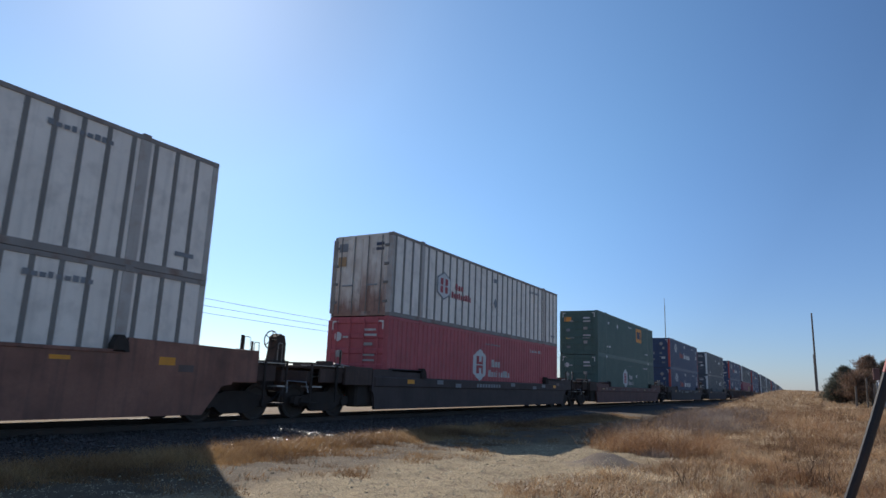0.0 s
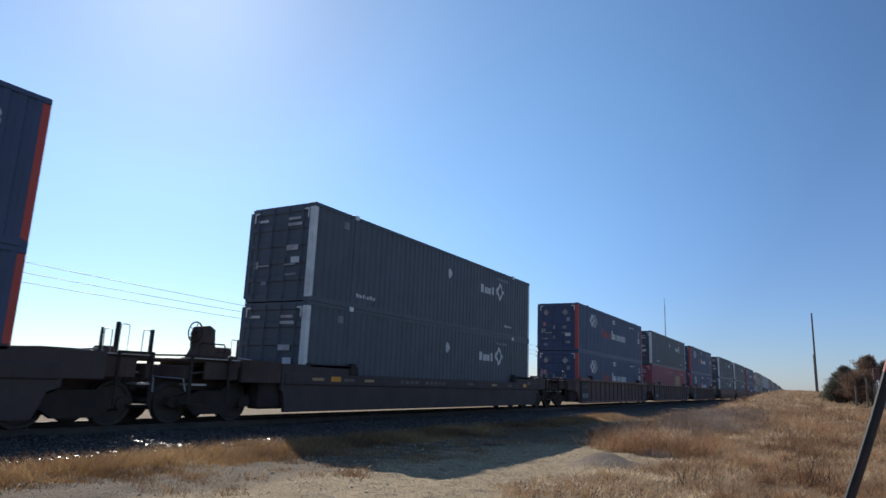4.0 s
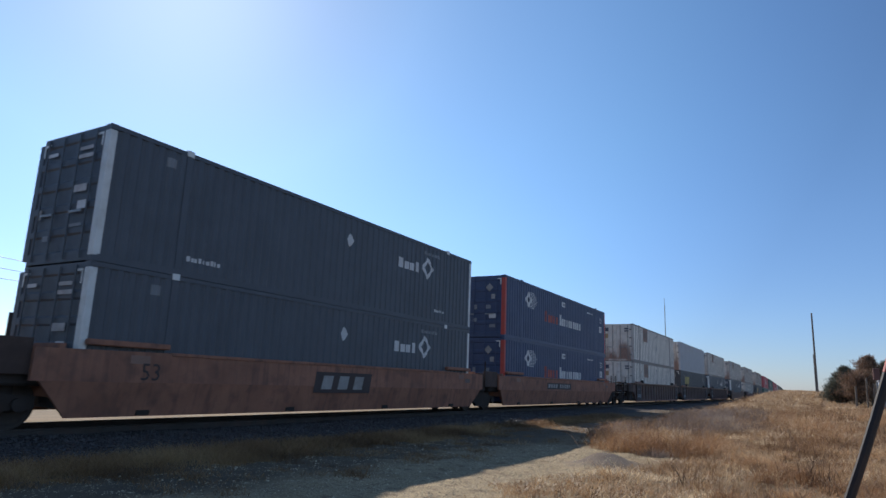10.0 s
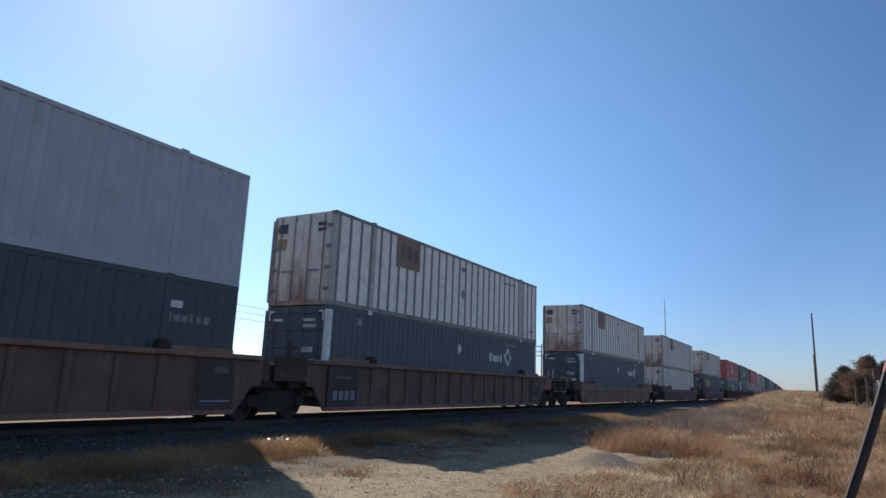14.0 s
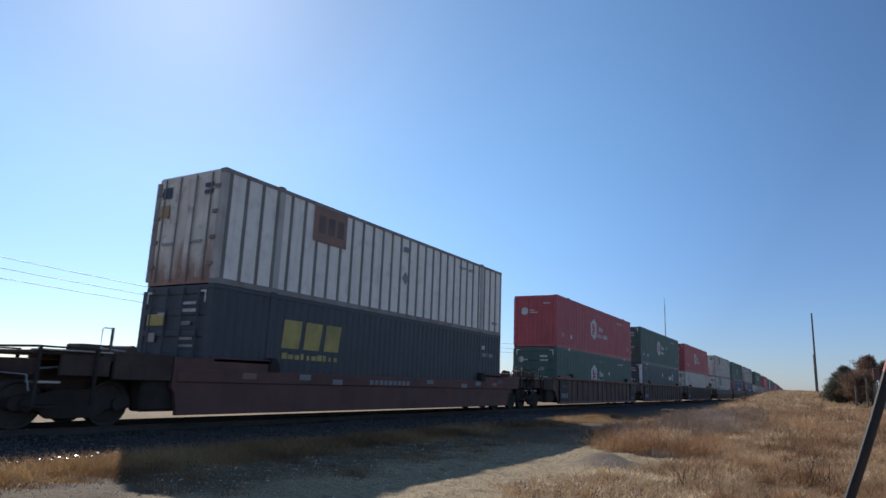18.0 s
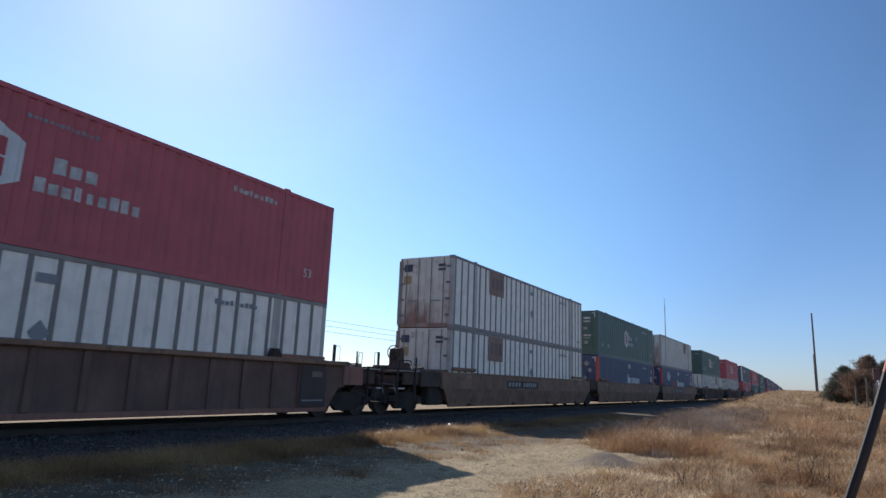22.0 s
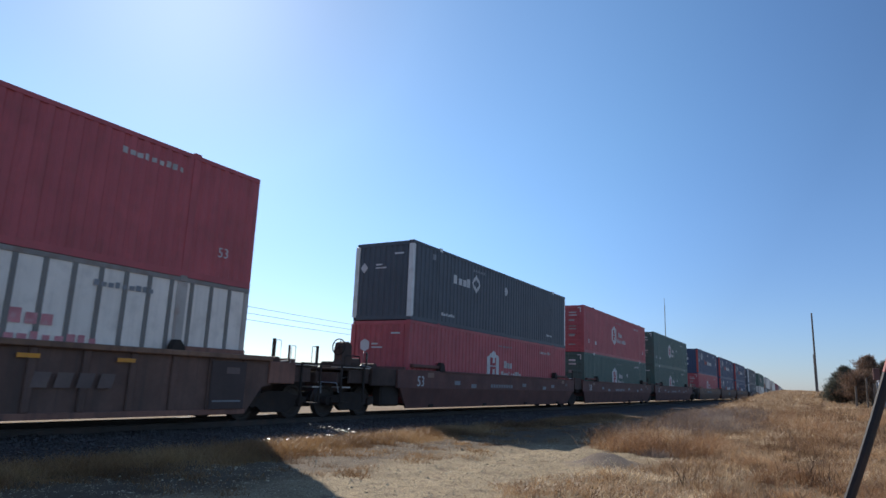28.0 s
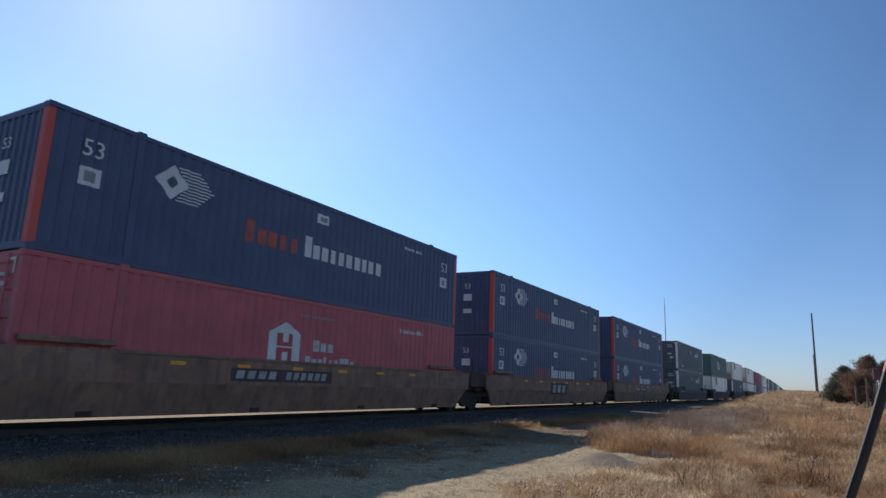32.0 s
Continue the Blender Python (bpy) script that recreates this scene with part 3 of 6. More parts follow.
        doors = (facing == "d") == (e == 0)
        if e:
            part("end_panel", shared(("end_panel", wall), lambda: front_wall(y, s), M[wall]), None, root)
            continue
        part("end_header", shared(("end_header", dm, e), lambda: blk(-W + 0.18, y, H - 0.16, W - 0.18, y + s * 0.1, H - 0.02), M[dm]), None, root)
        part("end_sill", shared(("end_sill", dm, e), lambda: blk(-W + 0.18, y, 0.02, W - 0.18, y + s * 0.1, 0.17), M[dm]), None, root)
        if doors:
            for k in (-1, 1):
                d = part("door", shared(("door", dm, e, k), lambda: (door_leaf if dm == "white_door" else pressed_door)(k, y, s), M[dm]), None, root)
                for x in (0.3, 0.88) if e == 0 and not lite else ():
                    part("lock_rod", shared(("lock_rod", e, k, x, dm), lambda: rod_bm((k * x, y - s * 0.03, 0.08), (k * x, y - s * 0.03, H - 0.08), 0.02, 6), M[dm if dm != "white_door" else "post"]), None, d)
                if e == 0 and not lite:
                    for z in (0.45, 1.1, 1.75, 2.4) if dm == "white_door" else ():
                        part("hinge", shared(("hinge", k, z), lambda: blk(k * (W - 0.3), y - 0.035, z, k * (W - 0.12), y + 0.01, z + 0.09), M["post" if dm == "white_door" else "running"]), None, d)
                    part("lock_handle", shared(("lock_handle", k), lambda: blk(k * 0.3, y - 0.06, 1.05, k * 0.75, y - 0.03, 1.1), M["galv"]), None, d)
        elif wall == "white":
            part("front_panel", shared(("flat_front", e), lambda: blk(-W + 0.18, y + 0.012, 0.17, W - 0.18, y + 0.07, H - 0.16), M["white_door"]), None, root)
            for x in (-0.62, -0.2, 0.22, 0.66) if not lite else ():
                part("front_post", shared("front_post", lambda: blk(-0.05, -0.006, 0.17, 0.05, 0.012, H - 0.16), M["post"]), None, root, at=pose(x, 0, 0))
            part("front_patch", shared("front_patch", lambda: blk(-0.42, -0.012, 2.2, 0.02, -0.007, 2.55), M["car_panel"]), None, root, "dark rectangular patch")
        else:
            part("front_panel", shared(("front_panel", wall, e), lambda: front_wall(y, s), M[wall]), None, root)
    # marks on the end that faces the eye
    wm = bmesh.new()
    if lite:
        pass
    elif facing == "d" and not kind.startswith("white"):
        yy = -0.012
        rng = random.Random(kind)
        for k in (-1, 1):
            poly(wm, [(k * (W - 0.2), yy, H - 0.2), (k * (W - 0.45), yy, H - 0.2), (k * (W - 0.45), yy, H - 0.15), (k * (W - 0.2), yy, H - 0.15)])
            poly(wm, [(k * (W - 0.2), yy, H - 0.45), (k * (W - 0.25), yy, H - 0.45), (k * (W - 0.25), yy, H - 0.2), (k * (W - 0.2), yy, H - 0.2)])
            part("reflective_tape", wm, M["tape"], root, "white reflective tape")
            wm = bmesh.new()
        for x0, x1, z0, z1, m in DOOR_MARKS.get(kind if kind in DOOR_MARKS else wall, DOOR_MARKS["red"]):
            dx = rng.uniform(-0.03, 0.03)
            pm = bmesh.new()
            poly(pm, [(x0 + dx, -0.026, z0), (x1 + dx, -0.026, z0), (x1 + dx, -0.026, z1), (x0 + dx, -0.026, z1)])
            part("door_placard", pm, M[m], root)
        if wall == "blue":
            for x in (-0.72, 0.5):
                pm = bmesh.new()
                poly(pm, [(x + q, -0.027, z) for q, z in diamond(0, 2.32, 0.2, 0.2)])
                part("door_emblem", pm, M["mark_light"], root, "faded diamond emblem")
        elif wall in ("red", "green") and kind != "green_emp":
            pm = bmesh.new()
            poly(pm, [(x - 0.8, -0.027, z) for x, z in hexagon(0, 2.2, 0.15, 0.17)])
            part("door_emblem", pm, M["mark"], root, "small white six-sided emblem")
        if kind == "green_emp":
            pm = bmesh.new()
            poly(pm, [(-0.98, -0.024, 2.16), (-0.5, -0.024, 2.16), (-0.5, -0.024, 2.46), (-0.98, -0.024, 2.46)])
            part("door_emblem", pm, M["orange_new"], root, "orange sign panel")
        if kind == "navy":
            pm = bmesh.new()
            poly(pm, [(-0.98, -0.024, 1.9), (-0.35, -0.024, 1.9), (-0.35, -0.024, 2.18), (-0.98, -0.024, 2.18)])
            part("door_emblem", pm, M["yellow"], root, "yellow emblem panel")
    elif facing == "f" and not kind.startswith("white"):
        if kind in ("red", "green"):
            pm = bmesh.new()
            poly(pm, [(x - 0.62, -0.012, z) for x, z in hexagon(0, 2.0, 0.2, 0.23)])
            part("end_emblem", pm, M["mark"], root, "small white six-sided emblem")
        if kind == "green":
            for k in range(6):
                part("end_louvre", shared("end_louvre", lambda: blk(-0.85, -0.035, -0.03, 0.85, 0.004, 0.03, bevel=0.01), M["green"]), None, root, at=pose(0, 0, 0.75 + 0.17 * k))
        if kind == "slate":
            pm = bmesh.new()
            poly(pm, [(x - 0.85, -0.012, z) for x, z in diamond(0, 1.95, 0.17, 0.2)])
            part("end_emblem", pm, M["mark"], root, "white diamond placard")
        for x0, x1, z0, z1 in ((-0.2, 0.22, 1.55, 1.85), (-0.2, 0.22, 0.98, 1.18)) if kind == "blue" else ((-0.32, -0.04, 2.02, 2.08), (-0.32, 0.16, 1.9, 1.95), (0.5, 0.9, 2.4, 2.46)):
            pm = bmesh.new()
            poly(pm, [(x0, -0.012, z0), (x1, -0.012, z0), (x1, -0.012, z1), (x0, -0.012, z1)])
            part("end_placard", pm, M["mark"], root)
        if kind == "blue":
            part("length_figures", FIG53_SMALL, None, root, at=pose(0.0, -0.014, 2.2, 90, 0, 0))
    elif facing == "d":
        for x0, x1, z0, z1, m in ((-1.0, -0.62, 2.3, 2.6, "mark_dark" if kind == "white" else "mark_grey"), (0.62, 0.95, 2.45, 2.56, "mark_dark"), (0.62, 0.95, 2.28, 2.38, "mark_dark"), (-1.02, -0.66, 1.78, 2.12, "tan_patch")):
            pm = bmesh.new()
            poly(pm, [(x0, -0.02, z0), (x1, -0.02, z0), (x1, -0.02, z1), (x0, -0.02, z1)])
            part("door_placard", pm, M[m], root)
    wm.free()
    emblem(root, kind, prof, facing, lite)
    return root


def pressed_door(k, y, s):
    """A steel door leaf with five shallow pressed panels one above another."""
    bm = bmesh.new()
    x0, x1 = 0.008, WIDE / 2 - 0.19
    rows, z0, z1 = 5, 0.17, HIGH - 0.16
    p = (z1 - z0) / rows
    zs = [(z0, 0.0)]
    for i in range(rows):
        a = z0 + i * p
        zs += [(a + 0.12 * p, 0.0), (a + 0.2 * p, 0.026), (a + 0.8 * p, 0.026), (a + 0.88 * p, 0.0)]
    zs.append((z1, 0.0))
    cols = [(bm.verts.new((k * x0, y + s * d, z)), bm.verts.new((k * x1, y + s * d, z))) for z, d in zs]
    for a, b in zip(cols, cols[1:]):
        bm.faces.new((a[0], a[1], b[1], b[0]))
    back = [[bm.verts.new((k * x, y + s * 0.06, z)) for x in (x0, x1)] for z in (z0, z1)]
    bm.faces.new((back[0][0], back[0][1], back[1][1], back[1][0]))
    bm.faces.new((back[0][0], back[0][1], cols[0][1], cols[0][0]))
    bm.faces.new((back[1][0], back[1][1], cols[-1][1], cols[-1][0]))
    return bm


def door_leaf(k, y, s):
    """A door leaf with shallow folded panels."""
    bm = bmesh.new()
    x0, x1 = (0.008, WIDE / 2 - 0.19)
    pts = [(x0, 0.022)]
    for a in (0.05, 0.42, 0.78):
        pts += [(a, 0.022), (a + 0.03, 0.0), (a + 0.21, 0.0), (a + 0.24, 0.022)]
    pts.append((x1, 0.022))
    cols = [(bm.verts.new((k * x, y + s * d, 0.17)), bm.verts.new((k * x, y + s * d, HIGH - 0.16))) for x, d in pts]
    for a, b in zip(cols, cols[1:]):
        bm.faces.new((a[0], b[0], b[1], a[1]))
    b0, b1 = [[bm.verts.new((k * x, y + s * 0.06, z)) for z in (0.17, HIGH - 0.16)] for x in (x0, x1)]
    bm.faces.new((b0[0], b0[1], b1[1], b1[0]))
    bm.faces.new((b0[0], b0[1], cols[0][1], cols[0][0]))
    bm.faces.new((b1[0], b1[1], cols[-1][1], cols[-1][0]))
    return bm


def front_wall(y, s):
    bm = bmesh.new()
    n = 9
    w = (WIDE - 0.38) / n
    pts = []
    for i in range(n):
        a = -WIDE / 2 + 0.19 + i * w
        pts += [(a, 0.045), (a + 0.2 * w, 0.045), (a + 0.32 * w, 0.008), (a + 0.68 * w, 0.008), (a + 0.8 * w, 0.045)]
    pts.append((WIDE / 2 - 0.19, 0.045))
    cols = [(bm.verts.new((x, y + s * d, 0.17)), bm.verts.new((x, y + s * d, HIGH - 0.16))) for x, d in pts]
    for a, b in zip(cols, cols[1:]):
        bm.faces.new((a[0], b[0], b[1], a[1]))
    b0, b1 = [[bm.verts.new((x, y + s * 0.07, z)) for z in (0.17, HIGH - 0.16)] for x in (pts[0][0], pts[-1][0])]
    bm.faces.new((b0[0], b0[1], b1[1], b1[0]))
    bm.faces.new((b0[0], b0[1], cols[0][1], cols[0][0]))
    bm.faces.new((b1[0], b1[1], cols[-1][1], cols[-1][0]))
    return bm


# ---- well cars ----
def outline(pts, x0, x1):
    """A plate of the outline pts (y, z) between x0 and x1."""
    bm = bmesh.new()
    a = [bm.verts.new((x0, y, z)) for y, z in pts]
    b = [bm.verts.new((x1, y, z)) for y, z in pts]
    bm.faces.new(a)
    bm.faces.new(b[::-1])
    for i in range(len(pts)):
        j = (i + 1) % len(pts)
        bm.faces.new((a[i], b[i], b[j], a[j]))
    return bm


def wheel_bm():
    bm = bmesh.new()
    n = 28
    prof = ((0.0, 0.06), (0.12, 0.06), (0.16, 0.03), (0.36, 0.025), (0.4, 0.055), (0.46, 0.055), (0.462, -0.05), (0.49, -0.075), (0.4, -0.075), (0.36, -0.03), (0.0, -0.03))
    rings = [[bm.verts.new((x, r * math.cos(k * math.tau / n), r * math.sin(k * math.tau / n))) for k in range(n)] for r, x in prof if r]
    for a, b in zip(rings, rings[1:]):
        for k in range(n):
            bm.faces.new((a[k], a[(k + 1) % n], b[(k + 1) % n], b[k]))
    bm.faces.new(rings[0])
    bm.faces.new(rings[-1][::-1])
    return bm


def frame_side(side, s):
    bm = outline(side, s * 0.95, s * 1.09)
    for e in (0.89, -0.89):
        rod(bm, (s * 0.95, e, 0.46), (s * 1.16, e, 0.46), 0.13, 10)
    return bm


def bogie(root, y):
    """A two-axle truck whose wheels stand on the rails."""
    b = part("bogie", shared("bogie_bolster", lambda: blk(-0.95, -0.22, 0.42, 0.95, 0.22, 0.7, bevel=0.03), M["running"]), None, root, at=pose(0, y, 0))
    side = [(-1.2, 0.42), (-1.12, 0.36), (-0.68, 0.36), (-0.45, 0.2), (0.45, 0.2), (0.68, 0.36), (1.12, 0.36), (1.2, 0.42), (1.16, 0.6), (0.6, 0.66), (0.4, 0.74), (-0.4, 0.74), (-0.6, 0.66), (-1.16, 0.6)]
    for s in (1, -1):
        part("side_frame", shared(("side_frame", s), lambda: frame_side(side, s), M["running"]), None, b)
        for e in (0.89, -0.89):
            part("wheel", shared("wheel", wheel_bm, M["wheel"]), None, b, at=pose(s * 0.74, e, 0.46, 0, 0, 0 if s > 0 else 180))
    for e in (0.89, -0.89):
        part("axle", shared("axle", lambda: rod_bm((-0.95, 0, 0), (0.95, 0, 0), 0.08, 8), M["running"]), None, b, at=pose(0, e, 0.46))
    return b


def coupled_end(root, e, color, brake, lite, style_top):
    """The end platform: sill, deck, coupler, rails, ladder; e = -1 near the front, +1 at the back."""
    def Y(d):
        # the cars reach further out at their leading ends than at their trailing ones
        return -0.3 - 1.174 * (d - 0.3) if e < 0 else LONG + 0.3 + 0.826 * (d - 0.3)

    def bx(nm, x0, d0, z0, x1, d1, z1, m, label="", bevel=0.015):
        y0, y1 = sorted((Y(d0), Y(d1)))
        return part(nm, shared((nm, e, x0, d0, z0, x1, d1, z1, m), lambda: blk(x0, y0, z0, x1, y1, z1, bevel=bevel), M[m]), None, root, label)

    bx("end_sill_beam", -0.42, 0.3, 0.72, 0.42, 3.3, 1.12, "gear")
    bx("end_deck", -1.38, 0.5, 1.3, 1.38, 2.2, 1.44, "gear")
    bx("end_platform", -1.3, 2.2, 1.38, 1.3, 3.3, 1.45, "gear")
    bx("end_pedestal", -0.8, 0.9, 1.44, 0.8, 1.9, 1.54, "gear")
    bx("cross_beam", -1.35, 3.2, 0.99, 1.35, 3.34, 1.3, "gear")
    bx("coupler_shank", -0.1, 3.3, 0.75, 0.1, 3.62, 0.98, "running")
    bx("coupler_knuckle", -0.17, 3.58, 0.68, 0.14, 3.78, 1.02, "running", bevel=0.04)
    for s in (1, -1) if not lite else ():
        bx("fascia_plate", s * 1.36, 0.88, 0.95, s * 1.47, 2.02, style_top if e > 0 else 1.5, color if e > 0 else "gear")
        # thin pale strip added as the sun's highlight on the platform edge
        bx("corner_ledge", s * 0.95, 2.05, 1.455, s * 1.42, 3.2, 1.48, "sunlit_edge", bevel=0.0)
        bx("side_step", s * 1.1, 2.9, 0.42, s * 1.45, 3.3, 0.46, "running", bevel=0.0)
        if s > 0:
            bx("skirt_plate", s * 1.3, 2.05, 1.0, s * 1.38, 2.9, 1.4, "gear")
        bx("grab_iron", s * 1.44, 2.3, 1.5, s * 1.475, 3.28, 1.535, "running", bevel=0.0)
        for d in (2.35, 3.28):
            bx("stanchion", s * 1.42, d - 0.03, 0.45, s * 1.47, d + 0.02, 1.535, "running", bevel=0.0)
    for s in (1, -1) if e < 0 else ():
        bx("draft_skirt", s * 0.92, 0.45, 0.3, s * 1.3, 1.35, 1.25, "running", bevel=0.06)
    bx("cross_rail", -1.45, 3.26, 1.5, 1.45, 3.3, 1.54, "running", bevel=0.0)
    part("marker_post", shared(("marker_post", e), lambda: blk(-1.25, Y(3.4) - 0.04, 1.2, -1.17, Y(3.4) + 0.04, 2.3) if e < 0 else blk(1.17, Y(3.38) - 0.03, 1.2, 1.23, Y(3.38) + 0.03, 2.02), M["running"]), None, root)
    if color != "car_black":
        part("valve_box", shared(("valve_box", e), lambda: blk(-0.95, Y(1.4) - 0.4, 1.52, -0.3, Y(1.4) + 0.4, 1.68, bevel=0.04), M["running"]), None, root)
    part("short_post", shared(("short_post", e), lambda: rod_bm((1.2, Y(2.0), 1.4), (1.2, Y(2.0), 1.98), 0.03, 6), M["running"]), None, root)

    def hose():
        bm = bmesh.new()
        tube(bm, [Vector((0.35, Y(3.2 + 0.56 * k / 8), 0.86 - 0.46 * math.sin(k / 8 * math.pi / 2))) for k in range(9)], 0.03, 6)
        return bm

    def pipes():
        bm = bmesh.new()
        tube(bm, [Vector((1.1, Y(d), z)) for d, z in ((0.6, 1.2), (1.2, 1.22), (1.5, 1.5), (2.1, 1.56), (2.5, 1.2), (3.25, 1.1))], 0.025, 6)
        return bm

    def lever():
        bm = bmesh.new()
        tube(bm, [Vector((x, Y(d), z)) for x, d, z in ((1.45, 3.36, 0.72), (1.4, 3.4, 1.0), (0.6, 3.4, 1.02), (0.15, 3.6, 1.08))], 0.016, 5)
        return bm

    def grab_loop(x, d, z0, z1):
        bm = bmesh.new()
        tube(bm, [Vector((x, Y(q), z)) for q, z in ((d, z0), (d, z1 - 0.03), (d + 0.03, z1), (d + 0.17, z1), (d + 0.2, z1 - 0.03), (d + 0.2, z0))], 0.011, 5)
        return bm

    if not lite:
        for x, d, z1 in ((1.26, 2.02, 1.96), (-1.2, 3.14, 2.26) if e < 0 else (1.2, 3.12, 2.0)):
            part("grab_loop", shared(("grab_loop", e, x, d), lambda: grab_loop(x, d, 1.4, z1), M["steel"]), None, root)
        part("brake_pipe", shared(("brake_pipe", e), pipes, M["sunlit_edge"]), None, root)
        part("uncoupling_lever", shared(("uncoupling_lever", e), lever, M["galv"]), None, root)
        if color != "car_black":
            part("air_reservoir", shared(("air_reservoir", e), lambda: rod_bm((0.45, Y(1.55), 1.53), (1.15, Y(1.55), 1.53), 0.12, 14), M["gear"]), None, root)
        bx("valve_block", 0.75, 2.15, 1.46, 1.1, 2.5, 1.62, "gear", bevel=0.03)
        bx("step_tread", 1.1, 2.9, 0.86, 1.46, 3.28, 0.9, "sunlit_edge", bevel=0.0)
        bx("brake_beam_bracket", 1.12, 0.5, 0.62, 1.3, 0.8, 1.3, "running")
    part("air_hose", shared(("air_hose", e), hose, M["rubber"]), None, root)
    if brake:
        # the hand brake stands out towards the coupling; tall stands on the tan and orange cars
        dz = -0.34 if (e > 0 and style_top < 1.7) or color == "car_brown" and e < 0 else 0.1
        dd = 0.75 if e > 0 else 0.65 if color == "car_brown" else 0.06
        wheel_at = 2.88 if e < 0 and color != "car_brown" else 2.32
        neck = [(2.28, 1.4), (2.98, 1.4), (2.84, 1.66), (2.86, 1.98), (2.8, 2.12), (2.6, 2.16), (2.46, 2.08), (2.44, 1.8), (2.4, 1.6)]
        part("brake_housing", shared(("brake_housing", e, dz, dd), lambda: outline([(Y(d + dd), 1.4 + (z - 1.4) * (0.76 + dz) / 0.76) for d, z in neck], 0.76, 1.06), M["gear"]), None, root)
        bx("brake_cylinder_mount", 0.55, 2.3, 1.45, 0.95, 2.6, 1.6, "gear", bevel=0.03)
        part("brake_cylinder", shared(("brake_cylinder", e, color), lambda: rod_bm((0.75, Y(1.9), 1.66), (0.75, Y(2.5), 1.66), 0.13, 12, r2=0.11), M["gear"]), None, root)

        def hand_wheel():
            bm = bmesh.new()
            c = (0.95, Y(wheel_at + dd), 1.98 + dz)
            ring(bm, c, (0, 1, 0), 0.24, 0.018)
            for k in range(5):
                a = k * math.tau / 5
                rod(bm, c, (c[0] + 0.24 * math.cos(a), c[1], c[2] + 0.24 * math.sin(a)), 0.012, 5)
            rod(bm, c, (c[0], Y(2.6 + dd), c[2]), 0.035, 6)
            return bm

        part("brake_wheel", shared(("brake_wheel", e, dz, wheel_at), hand_wheel, M["running"]), None, root)

        def brake_rail():
            bm = bmesh.new()
            tube(bm, [Vector((1.3, Y(d), z)) for d, z in ((2.35 + dd, 1.4), (2.35 + dd, 1.78), (2.38 + dd, 1.82), (3.0, 1.82), (3.04, 1.78), (3.04, 1.4))], 0.018, 5)
            return bm

        part("brake_rail", shared(("brake_rail", e, dd), brake_rail, M["running"]), None, root)
    bogie(root, Y(1.72 if e > 0 else 2.45))


def sloped_panel(s):
    """The lower part of a smooth side, folded in towards the well floor."""
    bm = bmesh.new()
    ring_ = []
    for x, z, y0, y1 in ((1.499, 0.905, -0.75, 16.9), (1.35, 0.22, -0.1, 16.25), (1.29, 0.22, -0.1, 16.25), (1.425, 0.905, -0.75, 16.9)):
        ring_.append((bm.verts.new((s * x, y0, z)), bm.verts.new((s * x, y1, z))))
    for i in range(4):
        a, b = ring_[i], ring_[(i + 1) % 4]
        bm.faces.new((a[0], a[1], b[1], b[0]))
    bm.faces.new([v[0] for v in ring_])
    bm.faces.new([v[1] for v in ring_][::-1])
    return bm


